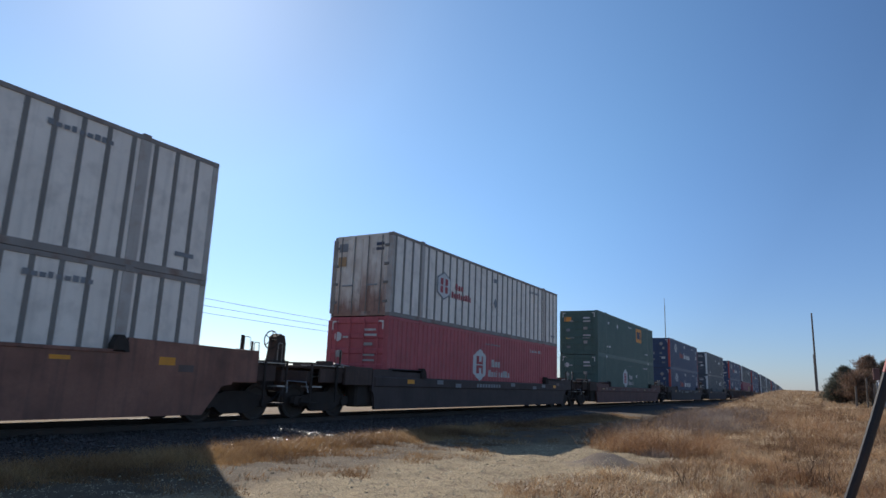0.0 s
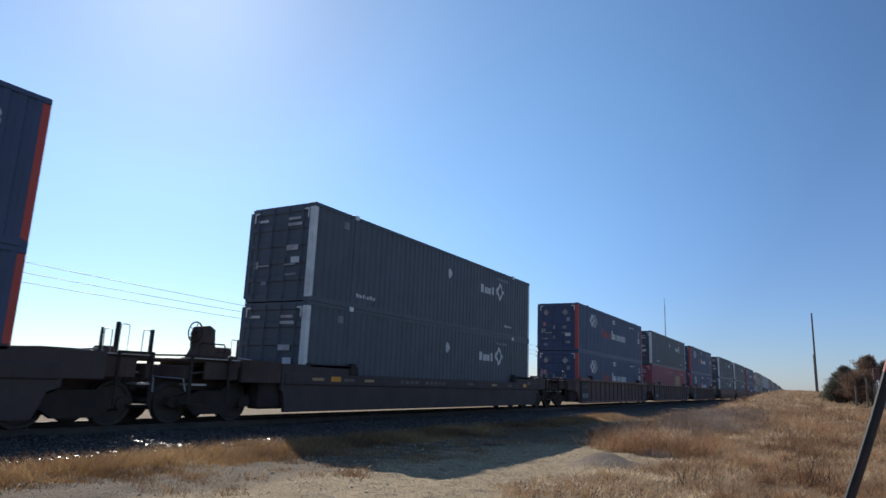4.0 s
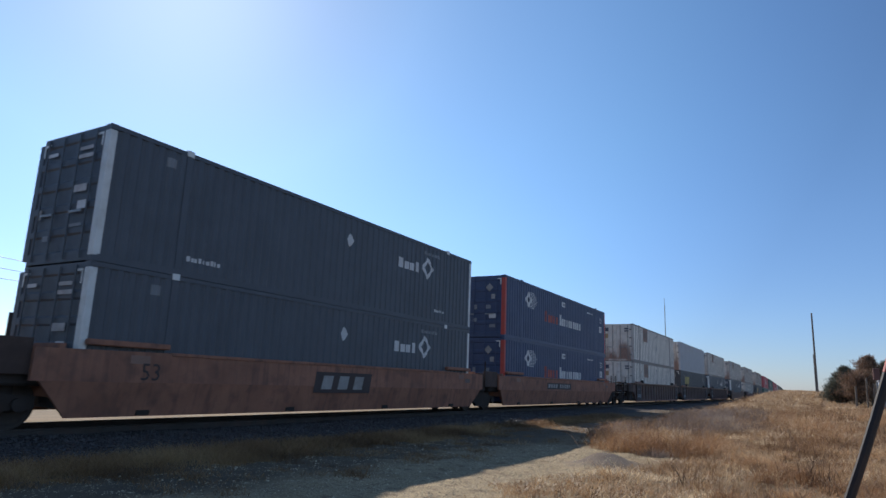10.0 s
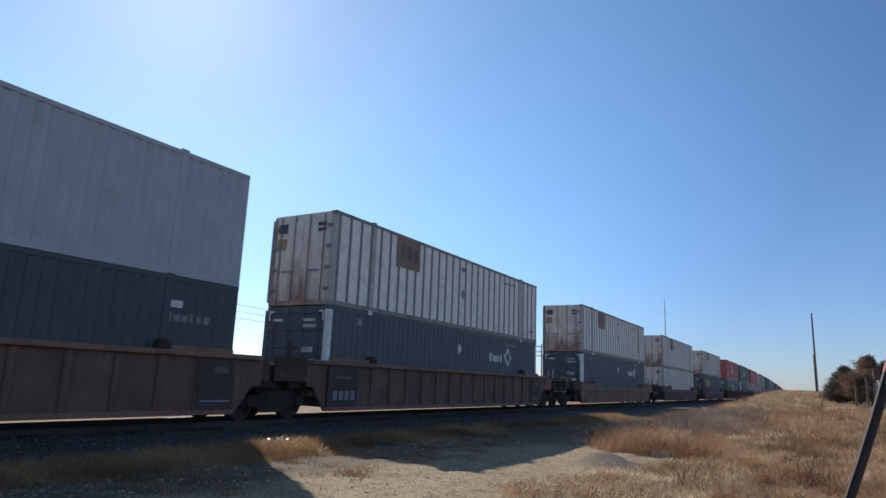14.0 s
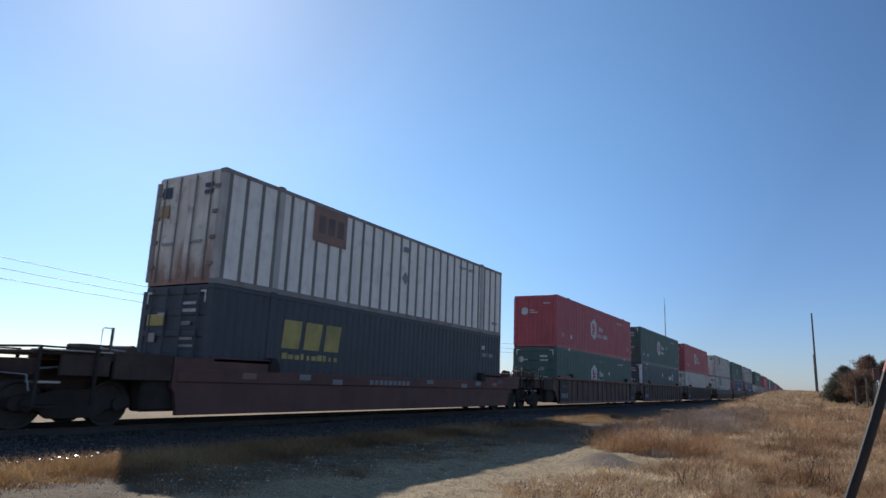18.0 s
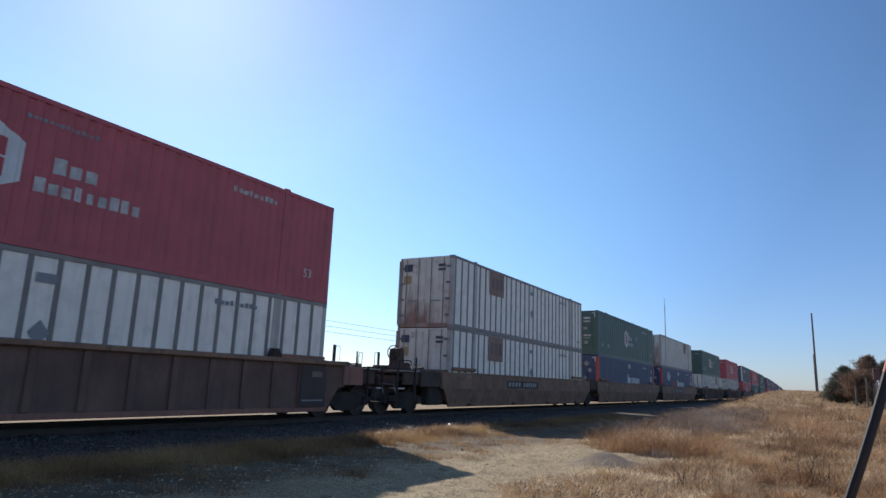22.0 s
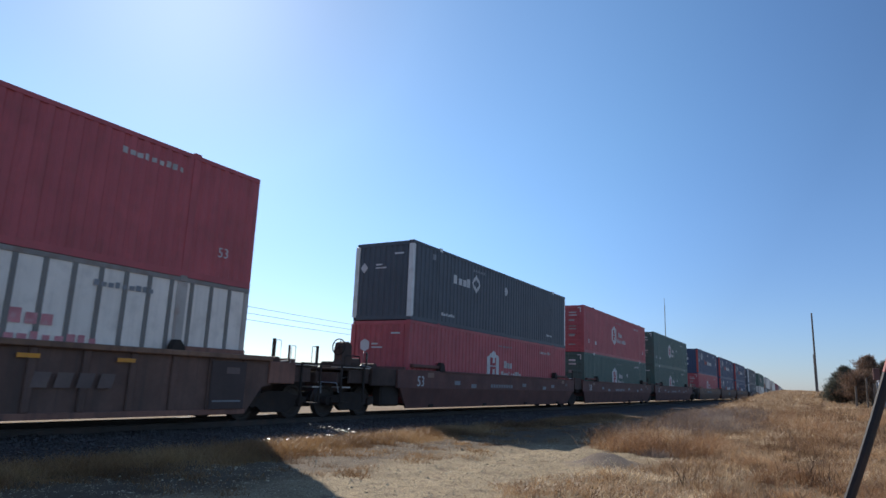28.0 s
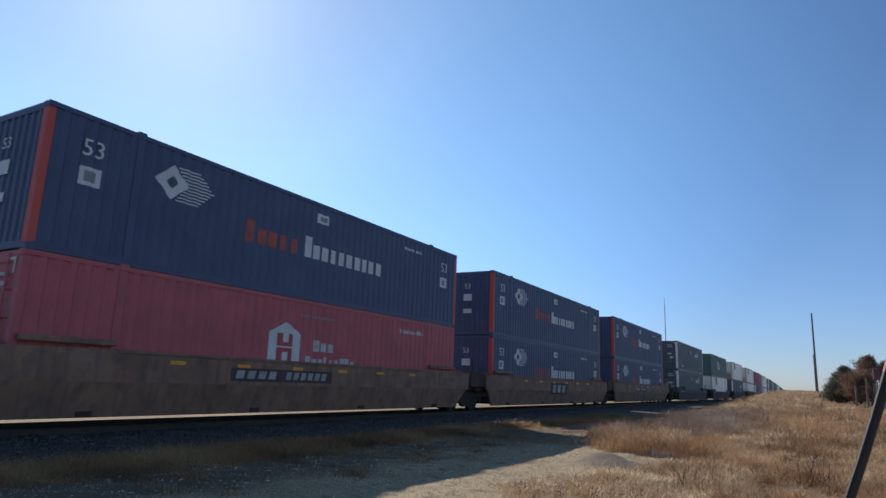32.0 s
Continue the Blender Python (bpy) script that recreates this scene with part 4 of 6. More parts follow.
def well_car(style, color, near, far, extra):
    words = {"car_orange": "orange-brown", "car_tan": "faded brown", "car_brown": "rusty brown", "car_maroon": "dark maroon", "car_black": "blackish"}[color]
    root = thing("well_car", f"{words} steel well car with {'ribbed' if style == 'rib' else 'low' if style == 'low' else 'smooth'} sides on the rails", "rail car", "well cars of the train")
    c = M[color]
    if style == "smooth":
        side = [(-0.9, 0.9), (17.05, 0.9), (17.05, 1.5), (14.25, 1.53), (1.9, 1.53), (-0.9, 1.5)]
    elif style == "step":
        side = [(-0.1, 0.22), (16.25, 0.22), (16.75, 0.86), (17.05, 0.9), (17.05, 1.74), (14.25, 1.8), (14.2, 1.53), (1.95, 1.53), (1.9, 1.8), (-0.9, 1.74), (-0.9, 0.9), (-0.6, 0.86)]
    elif style == "low":
        side = [(-0.75, 0.22), (16.6, 0.22), (16.8, 0.7), (17.05, 0.8), (17.05, 1.46), (14.2, 1.5), (14.1, 1.25), (2.05, 1.25), (1.95, 1.5), (-0.95, 1.46), (-0.95, 0.8), (-0.85, 0.7)]
    else:
        side = [(-0.1, 0.22), (16.25, 0.22), (16.75, 0.86), (17.05, 0.9), (17.05, 1.56), (-0.9, 1.56), (-0.9, 0.9), (-0.6, 0.86)]
    for s in (1, -1):
        x0, x1 = (s * 1.42, s * 1.5) if style in ("smooth", "step") else (s * 1.36, s * 1.46) if style == "low" else (s * 1.36, s * 1.42)
        wall = part("side_wall", shared(("side_wall", style, color, s), lambda: outline(side, x0, x1), M["car_panel"] if style == "rib" else c), None, root)
        if style == "rib":
            part("top_chord", shared(("top_chord", color, s), lambda: blk(s * 1.3, -0.8, 1.5, s * 1.56, 16.95, 1.62, bevel=0.02), M["car_tan"]), None, root, "faded top chord")
            part("bottom_chord", shared(("bottom_chord", color, s), lambda: blk(s * 1.34, -0.05, 0.212, s * 1.48, 16.2, 0.33, bevel=0.01), c), None, root)
            if s > 0 and "lite" not in extra:
                for k in range(17):
                    part("side_rib", shared(("side_rib", color), lambda: blk(1.415, -0.075, 0.33, 1.48, 0.075, 1.5, bevel=0.02), M["car_panel"]), None, wall, at=pose(0, 0.1 + k, 0))
        elif style == "low":
            if s > 0 and "lite" not in extra:
                # dark block added to hide the sunlit ground between bogie and body
                part("brake_rigging", shared("brake_rigging", lambda: blk(0.82, -1.5, 0.3, 1.2, -0.72, 0.95, bevel=0.05), M["running"]), None, root)
            part("upper_band", shared(("upper_band", color, s), lambda: blk(s * 1.4, -0.85, 0.92, s * 1.5, 17.0, 1.235, bevel=0.03), c), None, root, "lettered upper band")
        else:
            if style == "smooth":
                part("lower_panel", shared(("lower_panel", color, s), lambda: sloped_panel(s), c), None, root, "inward-sloping lower panel")
            part("top_chord", shared(("top_lip", color, s), lambda: blk(s * 1.32, 1.97, 1.47, s * 1.52, 14.18, 1.545, bevel=0.012), c), None, root)
    for y in (2.05, 14.1) if "lite" not in extra and color not in ("car_orange", "car_tan") else ():
        lug = [(-0.18, 1.5), (0.18, 1.5), (0.14, 1.7), (0.02, 1.84), (-0.1, 1.84), (-0.18, 1.66)]
        part("guide_lug", shared("guide_lug", lambda: outline(lug, 1.33, 1.52), M["running"]), None, root, "black guide lug", at=pose(0, y, -0.26 if style == "low" else 0))
    for k in range(4) if "lite" not in extra else ():
        part("floor_beam", shared("floor_beam", lambda: blk(-1.4, -0.15, 0.24, 1.4, 0.15, 0.345), M["running"]), None, root, at=pose(0, 1.5 + k * 4.38, 0))
    for e, kind in ((-1, near), (1, far)):
        y = -0.35 if e < 0 else LONG + 0.35
        part("bulkhead", shared(("bulkhead", color, e, style), lambda: blk(-1.4, y - 0.06, 0.6, 1.4, y + 0.06, 1.4 if style == "low" else 1.6, bevel=0.01), c), None, root)
        for s in (1,):
            part("twist_guide", shared(("twist_guide", e, s, color, style), lambda: blk(s * 1.3, (0.1 if e < 0 else LONG - 1.95), 1.4 if style == "low" else 1.6, s * 1.46, (1.95 if e < 0 else LONG - 0.1), 1.52 if style == "low" else 1.72, bevel=0.02), c), None, root)
        if kind[0] == "C":
            coupled_end(root, e, color, "B" in kind, "lite" in extra, 1.74 if style == "step" else 1.5)
        else:
            z = (-1.72 if e < 0 else LONG + 1.72)
            ya, yb = sorted((z, -0.3 if e < 0 else LONG + 0.3))
            part("end_beam", shared(("end_beam", e), lambda: blk(-0.5, ya + 0.02, 0.74, 0.5, yb - 0.02, 1.3, bevel=0.04), M["running"]), None, root)
            for s in (1, -1):
                part("side_bearer", shared(("side_bearer", e, s), lambda: blk(s * 0.7, ya + 0.35, 0.8, s * 1.25, yb - 0.02, 1.42, bevel=0.05), M["running"]), None, root)
            if "lite" not in extra:
                ja, jb = (-2.08, -0.88) if e < 0 else (LONG + 0.88, LONG + 1.2)
                for s in (1, -1):
                    part("joint_plate", shared(("joint_plate", e, s, color), lambda: blk(s * 1.3, ja, 1.0, s * 1.4, jb, 1.66 if e < 0 else 1.56, bevel=0.015), M["gear"]), None, root)
                # dark sheet added to stand for the shade behind the joint's wheels
                part("joint_skirt", shared(("joint_skirt", e), lambda: blk(0.9, ja - (0.6 if e < 0 else 0.0), 0.5, 0.96, jb, 1.3), M["running"]), None, root)
                # pale strip added as a sunlit edge over the joint
                part("joint_ledge", shared(("joint_ledge", e), lambda: blk(0.7, ja + 0.05, 1.44, 1.29, jb - 0.05, 1.47), M["sunlit_edge"]), None, root)
            if e < 0:
                bogie(root, -1.72)
                part("walkway", shared("walkway", lambda: blk(-1.1, -2.6, 1.36, 1.1, -0.9, 1.42), M["running"]), None, root)
                part("marker_post", shared("joint_post", lambda: rod_bm((0.9, -1.1, 1.3), (0.9, -1.1, 2.1), 0.035, 6), M["running"]), None, root)
    # plates and painted marks on the road side
    def mark(nm, y0, y1, z0, z1, m, slant=0.0, x=1.504, label=""):
        bm = bmesh.new()
        poly(bm, [(x, y0, z0), (x, y1, z0), (x, y1 + slant, z1), (x, y0 + slant, z1)])
        return part(nm, bm, M[m], root, label)

    if style != "rib":
        for y in ((1.0, 1.45), (15.0, 15.4)):
            mark("reflector", y[0], y[1], 1.28 - 0.24 * (style == "low"), 1.45 - 0.27 * (style == "low"), "amber" if style == "step" or color == "car_black" else "orange_sign", label="faded reflector plate" if style != "step" else "amber reflector plate")
    if "plate" in extra:
        mark("dark_panel", 4.9, 8.6, 0.98, 1.3, "car_black")
        for k in range(4):
            mark("mark_bar", 5.05 + 0.36 * k, 5.3 + 0.36 * k, 1.05, 1.24, "mark_light", 0.05, 1.508)
        for k in range(6):
            mark("mark_bar", 6.75 + 0.28 * k, 6.94 + 0.28 * k, 1.05, 1.24, "mark_light", 0.05, 1.508)
    if "emblem" in extra:
        mark("dark_panel", 6.6, 9.2, 0.72, 1.3, "car_black", 0.1)
        for k in range(3):
            mark("emblem_bar", 6.92 + 0.72 * k, 7.36 + 0.72 * k, 0.82, 1.2, "mark_light", 0.1, 1.508)
    if "yellow" in extra:
        for k in range(6):
            mark("reflector", 3.2 + 1.9 * k, 3.6 + 1.9 * k, 1.3, 1.38, "amber")
    if "worn" in extra:
        for k in range(4):
            mark("mark_bar", 11.1 + 0.42 * k, 11.4 + 0.42 * k, 0.78, 1.06, "mark_faded", 0.06, x=1.49)
    if style == "low" and "words" not in extra and "lite" not in extra:
        for k in range(9):
            mark("mark_bar", 4.6 + 0.3 * k + (0.4 if k > 3 else 0), 4.8 + 0.3 * k + (0.4 if k > 3 else 0), 1.03, 1.14, "mark_faded")
        for k, y in enumerate((0.2, 1.6, 2.6, 9.4, 11.6, 13.2)):
            mark("mark_bar", y, y + 0.5, 1.05, 1.13, "mark_faded" if k % 2 else "tan_patch")
    if "words" in extra:
        for k in range(9):
            mark("mark_bar", 6.2 + 0.26 * k, 6.38 + 0.26 * k, 0.98, 1.12, "mark_grey")
        for k, y in enumerate((3.0, 4.4, 9.6, 12.2, 13.4)):
            mark("mark_bar", y, y + 0.45, 1.05 - 0.1 * (k % 2), 1.2 - 0.1 * (k % 2), "mark_grey")
    if color == "car_maroon" and style == "smooth":
        part("length_figures", FIG53, None, root, at=pose(1.506, 0.55, 1.12, 90, 0, 90))
    if "emblem" in extra and color == "car_orange":
        part("length_figures", FIG53_DARK, None, root, at=pose(1.506, 1.5, 1.1, 90, 0, 90))
    if "stencil" in extra:
        mark("dark_panel", -0.08, 1.3, 0.34, 1.44, "car_black", x=1.508)
        mark("dark_panel", 15.06, 16.1, 0.34, 1.44, "car_black", x=1.508)
        mark("mark_bar", 15.15, 16.0, 0.5, 0.54, "mark_grey", x=1.512)
        mark("mark_bar", 0.25, 0.95, 1.12, 1.2, "mark_faded", x=1.512)
        for k in range(4):
            mark("mark_bar", 0.16 + 0.27 * k, 0.34 + 0.27 * k, 0.52, 0.78, "mark_grey", x=1.512)
    mark("data_panel", 15.5, 15.9, 1.15, 1.3, "mark_faded", x=1.51)
    return root


# upper box, lower box, then the car: side style, colour, near end, far end, marks
UNITS = [
    ("white_plain.d", "white_plain.d", "step car_brown C CB yellow"),
    ("white_hub.d", "red.d", "low car_black C C words"),
    ("green_emp.d", "green.d", "low car_maroon C CB -"),
    ("blue.d", "blue.d", "low car_black C C words"),
    ("slate.d", "slate.d", "low car_black CB C -"),
    ("blue.d", "blue.d", "rib car_brown C A stencil"),
    ("slate.d", "maroon.d", "rib car_brown A A stencil"),
    ("blue.d", "blue.d", "rib car_brown A C stencil"),
    ("slate.d", "slate.d", "smooth car_orange CB A plate"),
    ("slate.d", "slate.d", "smooth car_orange A A emblem"),
    ("blue.d", "blue.d", "smooth car_orange A C plate"),
    ("white.d", "white.d", "rib car_brown C A stencil"),
    ("grey.d", "navy.d", "rib car_brown A A stencil"),
    ("white.d", "slate.d", "rib car_brown A C stencil"),
    ("white.d", "slate.d", "low car_tan C C -"),
    ("white.d", "white_plain.d", "low car_maroon C CB -"),
    ("white.d", "navy.d", "low car_maroon C CB words"),
    ("red.f", "green.d", "rib car_brown CB A stencil"),
    ("green.d", "slate.d", "rib car_brown A A stencil"),
    ("red.d", "white_hub.d", "rib car_brown A C stencil"),
    ("white.d", "white.d", "smooth car_tan CB A plate"),
    ("green_rib.d", "blue_plain.d", "smooth car_tan A A -"),
    ("white.f", "blue.d", "smooth car_tan A C plate"),
    ("green.f", "white.f", "rib car_brown C C stencil"),
    ("red.f", "white_tag.d", "rib car_brown C C stencil worn yellow"),
    ("slate.f", "red.f", "smooth car_maroon CB A words"),
    ("red.d", "green.d", "smooth car_maroon A A words"),
    ("green.d", "green.f", "smooth car_maroon A C words"),
    ("blue.f", "red.d", "smooth car_tan C A plate yellow"),
    ("blue.f", "blue.f", "smooth car_tan A A emblem yellow"),
    ("blue.f", "blue.f", "smooth car_tan A C plate yellow"),
    ("slate.d", "slate.d", "low car_black C C -"),
    ("green.d", "white.d", "low car_black C C -"),
    ("white.d", "slate.d", "low car_black C C -"),
    ("white.d", "white_plain.d", "rib car_brown C A stencil"),
    ("maroon.d", "slate.d", "rib car_brown A A stencil"),
    ("white.d", "white.d", "rib car_brown A C stencil"),
    ("slate.d", "slate.d", "smooth car_orange C A plate"),
    ("slate.d", "blue.d", "smooth car_orange A A emblem"),
    ("white.d", "slate.d", "smooth car_orange A C plate"),
    ("blue.d", "blue.d", "low car_black C C -"),
    ("green.d", "slate.d", "low car_black C C -"),
    ("slate.d", "slate.d", "rib car_brown C A stencil"),
    ("grey.d", "slate.d", "rib car_brown A C stencil"),
]
TRAIN = []
MADE = {}
for i, (up, low, car) in enumerate(UNITS):
    if i < len(START):
        y0 = START[i]
    else:
        y0 = y0 + (19.6 if car.split()[2] == "A" else 23.65)
    lite = i > 31  # these never come near
    for z, key in ((BASE_UP, up + ".lite" * lite), (BASE_LOW, low + ".lite" * lite), (0.0, car + " lite" * lite)):
        m = pose(TRACK_X, y0, z)
        if key in MADE:
            ob = copy_thing(MADE[key], m)
        elif z == 0.0:
            w = key.split()
            ob = MADE[key] = well_car(w[0], w[1], w[2], w[3], w[4:])
            ob.matrix_basis = m
        else:
            ob = MADE[key] = container(*key.split("."))
            ob.matrix_basis = m
        TRAIN.append((ob, y0, z))


# ---- ground ----
def smooth(a, b, x):
    u = np.clip((x - a) / (b - a), 0, 1)
    return u * u * (3 - 2 * u)


def drop_np(y):
    d = np.maximum(0, y - 115)
    return np.where(d < 200, 1.05e-4 * d * d, 1.05e-4 * (400 * d - 40000))


def height(x, y):
    """The land: level by the track, a field below it to the west, a grassy rise to the north-east."""
    x, y = np.asarray(x, float), np.asarray(y, float)
    h = np.full(np.broadcast(x, y).shape, -0.19)
    h = h - 0.66 * smooth(-16.5, -30, x)
    foot = -6.5 - 0.028 * np.clip(y - 20, 0, 60)
    bank = smooth(0, 1, (x - foot) / 3.3)
    rise = 0.0178 * np.clip(y - 6, 0, 98) * smooth(0, 1, (x - foot) / (3.3 + 5.4 * smooth(24, 10, y))) + 0.06 * smooth(12.5, 21, y) * bank + 0.004 * np.clip(y - 104, 0, 60) * bank
    h = h + rise
    h = h - np.minimum(drop_np(y), 14) * smooth(30, -8, x) * smooth(115, 260, y)
    h = h + 0.05 * np.exp(-(((x - TRACK_X) / 2.6) ** 2) ** 2)
    h = h + 0.2 * np.exp(-(((x + 3.35) / 0.45) ** 2 + ((y - 11.5) / 0.5) ** 2))
    near = smooth(60, 25, np.hypot(x, y))
    h = h + near * (0.012 * np.sin(1.7 * x + 0.6 * y) + 0.008 * np.sin(2.9 * y - x))
    rough = smooth(40, 18, np.hypot(x, y)) * smooth(-10.5, -9, x)
    for a, b, c, amp in ((6.1, 3.7, 0.3, 0.011), (-4.3, 7.9, 1.9, 0.01), (9.7, -6.1, 4.0, 0.008), (3.1, 12.7, 2.2, 0.007), (14.3, 5.9, 5.1, 0.006)):
        h = h + rough * amp * np.sin(a * x + 0.7 * np.sin(0.9 * y + c) + b * y + c) * np.sin(0.37 * b * x - 0.41 * a * y + 2 * c)
    for r in (-5.25, -3.7):  # wheel ruts
        h = h - 0.028 * np.exp(-((x - r - 0.25 * np.sin(0.35 * y)) / 0.22) ** 2) * smooth(16, 13, y) * smooth(-3, 1, y)
    return h


def lines(stops):
    out = []
    for a, b, n in stops:
        out += list(np.linspace(a, b, n, endpoint=False))
    return np.array(out + [stops[-1][1]])


gx = lines([(-2500, -300, 12), (-300, -60, 16), (-60, -20, 20), (-20, 4, 230), (4, 30, 40), (30, 300, 18), (300, 2500, 10)])
gy = lines([(-1500, -200, 12), (-200, -5, 30), (-5, 30, 300), (30, 120, 90), (120, 400, 50), (400, 3500, 20)])
X, Y = np.meshgrid(gx, gy)
Z = height(X, Y)
nx, ny = len(gx), len(gy)
verts = np.stack([X.ravel(), Y.ravel(), Z.ravel()], 1)
idx = np.arange(nx * ny).reshape(ny, nx)
quads = np.stack([idx[:-1, :-1].ravel(), idx[:-1, 1:].ravel(), idx[1:, 1:].ravel(), idx[1:, :-1].ravel()], 1)
me = bpy.data.meshes.new("ground")
me.from_pydata(verts.tolist(), [], quads.tolist())
me.polygons.foreach_set("use_smooth", [True] * len(me.polygons))


def ground_material():
    """Dry grass litter, with a pale gravel lane, a strip darkened as train shadow and dark ballast beside the track,
    all with ragged borders.
    """
    m = bpy.data.materials.new("dry_ground")
    m.use_nodes = True
    nt = m.node_tree
    N, Lk = nt.nodes.new, nt.links.new
    b = nt.nodes["Principled BSDF"]
    tc = N("ShaderNodeTexCoord")
    sep = N("ShaderNodeSeparateXYZ")
    Lk(tc.outputs["Object"], sep.inputs[0])

    def nz(sc, detail=5):
        n = N("ShaderNodeTexNoise")
        n.inputs["Scale"].default_value, n.inputs["Detail"].default_value = sc, detail
        Lk(tc.outputs["Object"], n.inputs["Vector"])
        return n.outputs["Fac"]

    def math2(op, a, c):
        n = N("ShaderNodeMath")
        n.operation = op
        for s, v in zip(n.inputs, (a, c)):
            if isinstance(v, (int, float)):
                s.default_value = v
            else:
                Lk(v, s)
        return n.outputs[0]

    def ramp(src, a, c):
        r = N("ShaderNodeMapRange")
        r.inputs["From Min"].default_value, r.inputs["From Max"].default_value = a, c
        Lk(src, r.inputs["Value"])
        return r.outputs[0]

    def mix(f, c1, c2):
        x = N("ShaderNodeMix")
        x.data_type = "RGBA"
        if isinstance(f, float):
            x.inputs["Factor"].default_value = f
        else:
            Lk(f, x.inputs["Factor"])
        for s, v in ((x.inputs["A"], c1), (x.inputs["B"], c2)):
            if isinstance(v, tuple):
                s.default_value = (*v, 1)
            else:
                Lk(v, s)
        return x.outputs["Result"]

    wob = math2("MULTIPLY", math2("SUBTRACT", nz(0.7), 0.5), 2.6)
    fine = math2("MULTIPLY", math2("SUBTRACT", nz(6.0), 0.5), 0.9)
    xx = math2("ADD", math2("ADD", sep.outputs[0], wob), fine)
    yy = math2("ADD", math2("ADD", sep.outputs[1], wob), fine)
    litter = mix(ramp(nz(0.35), 0.35, 0.65), (0.29, 0.2, 0.11), (0.2, 0.138, 0.078))
    litter = mix(ramp(nz(22, 8), 0.35, 0.7), litter, (0.15, 0.105, 0.06))
    gravel = mix(ramp(nz(1.3), 0.3, 0.7), (0.45, 0.35, 0.205), (0.345, 0.262, 0.15))
    gravel = mix(ramp(nz(45, 6), 0.42, 0.66), gravel, (0.16, 0.115, 0.078))
    gravel = mix(ramp(nz(6, 6), 0.52, 0.68), gravel, (0.2, 0.14, 0.085))
    ball = mix(ramp(nz(30, 6), 0.35, 0.65), (0.06, 0.053, 0.05), (0.085, 0.075, 0.069))
    lane = math2("MULTIPLY", math2("MULTIPLY", ramp(xx, -6.6, -5.6), ramp(xx, -2.3, -3.3)), ramp(yy, 15.2, 14.2))
    # ground darkened in colour where the train's shadow lies, between ballast and lane
    shaded_soil = math2("MULTIPLY", ramp(xx, -11.0, -10.0), ramp(xx, -5.8, -6.6))
    col = mix(math2("MULTIPLY", shaded_soil, 0.6), litter, (0.075, 0.06, 0.048))
    col = mix(lane, col, gravel)
    dx, dy = math2("ADD", sep.outputs[0], 3.35), math2("SUBTRACT", sep.outputs[1], 11.5)
    heap = math2("ADD", math2("MULTIPLY", dx, dx), math2("MULTIPLY", dy, dy))
    col = mix(ramp(math2("ADD", heap, fine), 0.6, 0.2), col, (0.17, 0.13, 0.1))
    bed = math2("MULTIPLY", ramp(sep.outputs[0], -15.1, -14.8), ramp(xx, -9.2, -9.8))
    col = mix(bed, col, ball)
    Lk(col, b.inputs["Base Color"])
    b.inputs["Roughness"].default_value = 0.9
    b.inputs["Specular IOR Level"].default_value = 0.2
    bp = N("ShaderNodeBump")
    bp.inputs["Strength"].default_value, bp.inputs["Distance"].default_value = 0.7, 0.03
    Lk(math2("ADD", nz(28, 6), nz(5, 3)), bp.inputs["Height"])
    Lk(bp.outputs[0], b.inputs["Normal"])
    return m


me.materials.append(ground_material())
tagged(new("ground", me), "dry grassland with a pale gravel lane beside the track", "ground", kind="structure")

# the road behind the railway
bm = bmesh.new()
ys = list(np.linspace(-600, 900, 40))
for a, c in zip(ys, ys[1:]):
    poly(bm, [(-52.5, a, float(height(-52.5, a)) + 0.03), (-44.5, a, float(height(-44.5, a)) + 0.03), (-44.5, c, float(height(-44.5, c)) + 0.03), (-52.5, c, float(height(-52.5, c)) + 0.03)])
solid("road", bm, M["asphalt"], "grey asphalt highway beyond the railway", "road", kind="structure")

# ---- track ----
track = tagged(new("railway_track"), "single railway track on dark ballast", "railway track", kind="structure")
RAIL = [(-0.07, -0.175), (0.07, -0.175), (0.07, -0.16), (0.012, -0.14), (0.012, -0.045), (0.037, -0.035), (0.037, -0.006), (0.028, 0.0), (-0.028, 0.0), (-0.037, -0.006), (-0.037, -0.035), (-0.012, -0.045), (-0.012, -0.14), (-0.07, -0.16)]
for s in (1, -1):
    bm = bmesh.new()
    ys = [-640, -100, 0, 115, 140, 165, 190, 220, 250, 280, 320, 380, 450, 520]
    rings = [[bm.verts.new((TRACK_X + s * 0.7525 + x, y, z - drop(y))) for x, z in RAIL] for y in ys]
    for a, c in zip(rings, rings[1:]):
        for k in range(len(RAIL)):
            j = (k + 1) % len(RAIL)
            bm.faces.new((a[k], a[j], c[j], c[k]))
    part("rail", bm, M["rail"], track)
tie = mesh_of(blk(-1.3, -0.115, -0.36, 1.3, 0.115, -0.178, bevel=0.012), "tie", M["tie"])
rng = random.Random(4)
for k in range(110):
    part("tie", tie, None, track, at=pose(TRACK_X + rng.uniform(-0.03, 0.03), -24 + k * 0.52, 0, 0, 0, rng.uniform(-0.8, 0.8)))
bm = bmesh.new()
for k in range(400):
    y = 33.4 + k * 0.85
    box(bm, TRACK_X - 1.3, y, -0.36 - drop(y), TRACK_X + 1.3, y + 0.23, -0.178 - drop(y))
tagged(part("distant_ties", bm, M["tie"], track), kind="stuff")


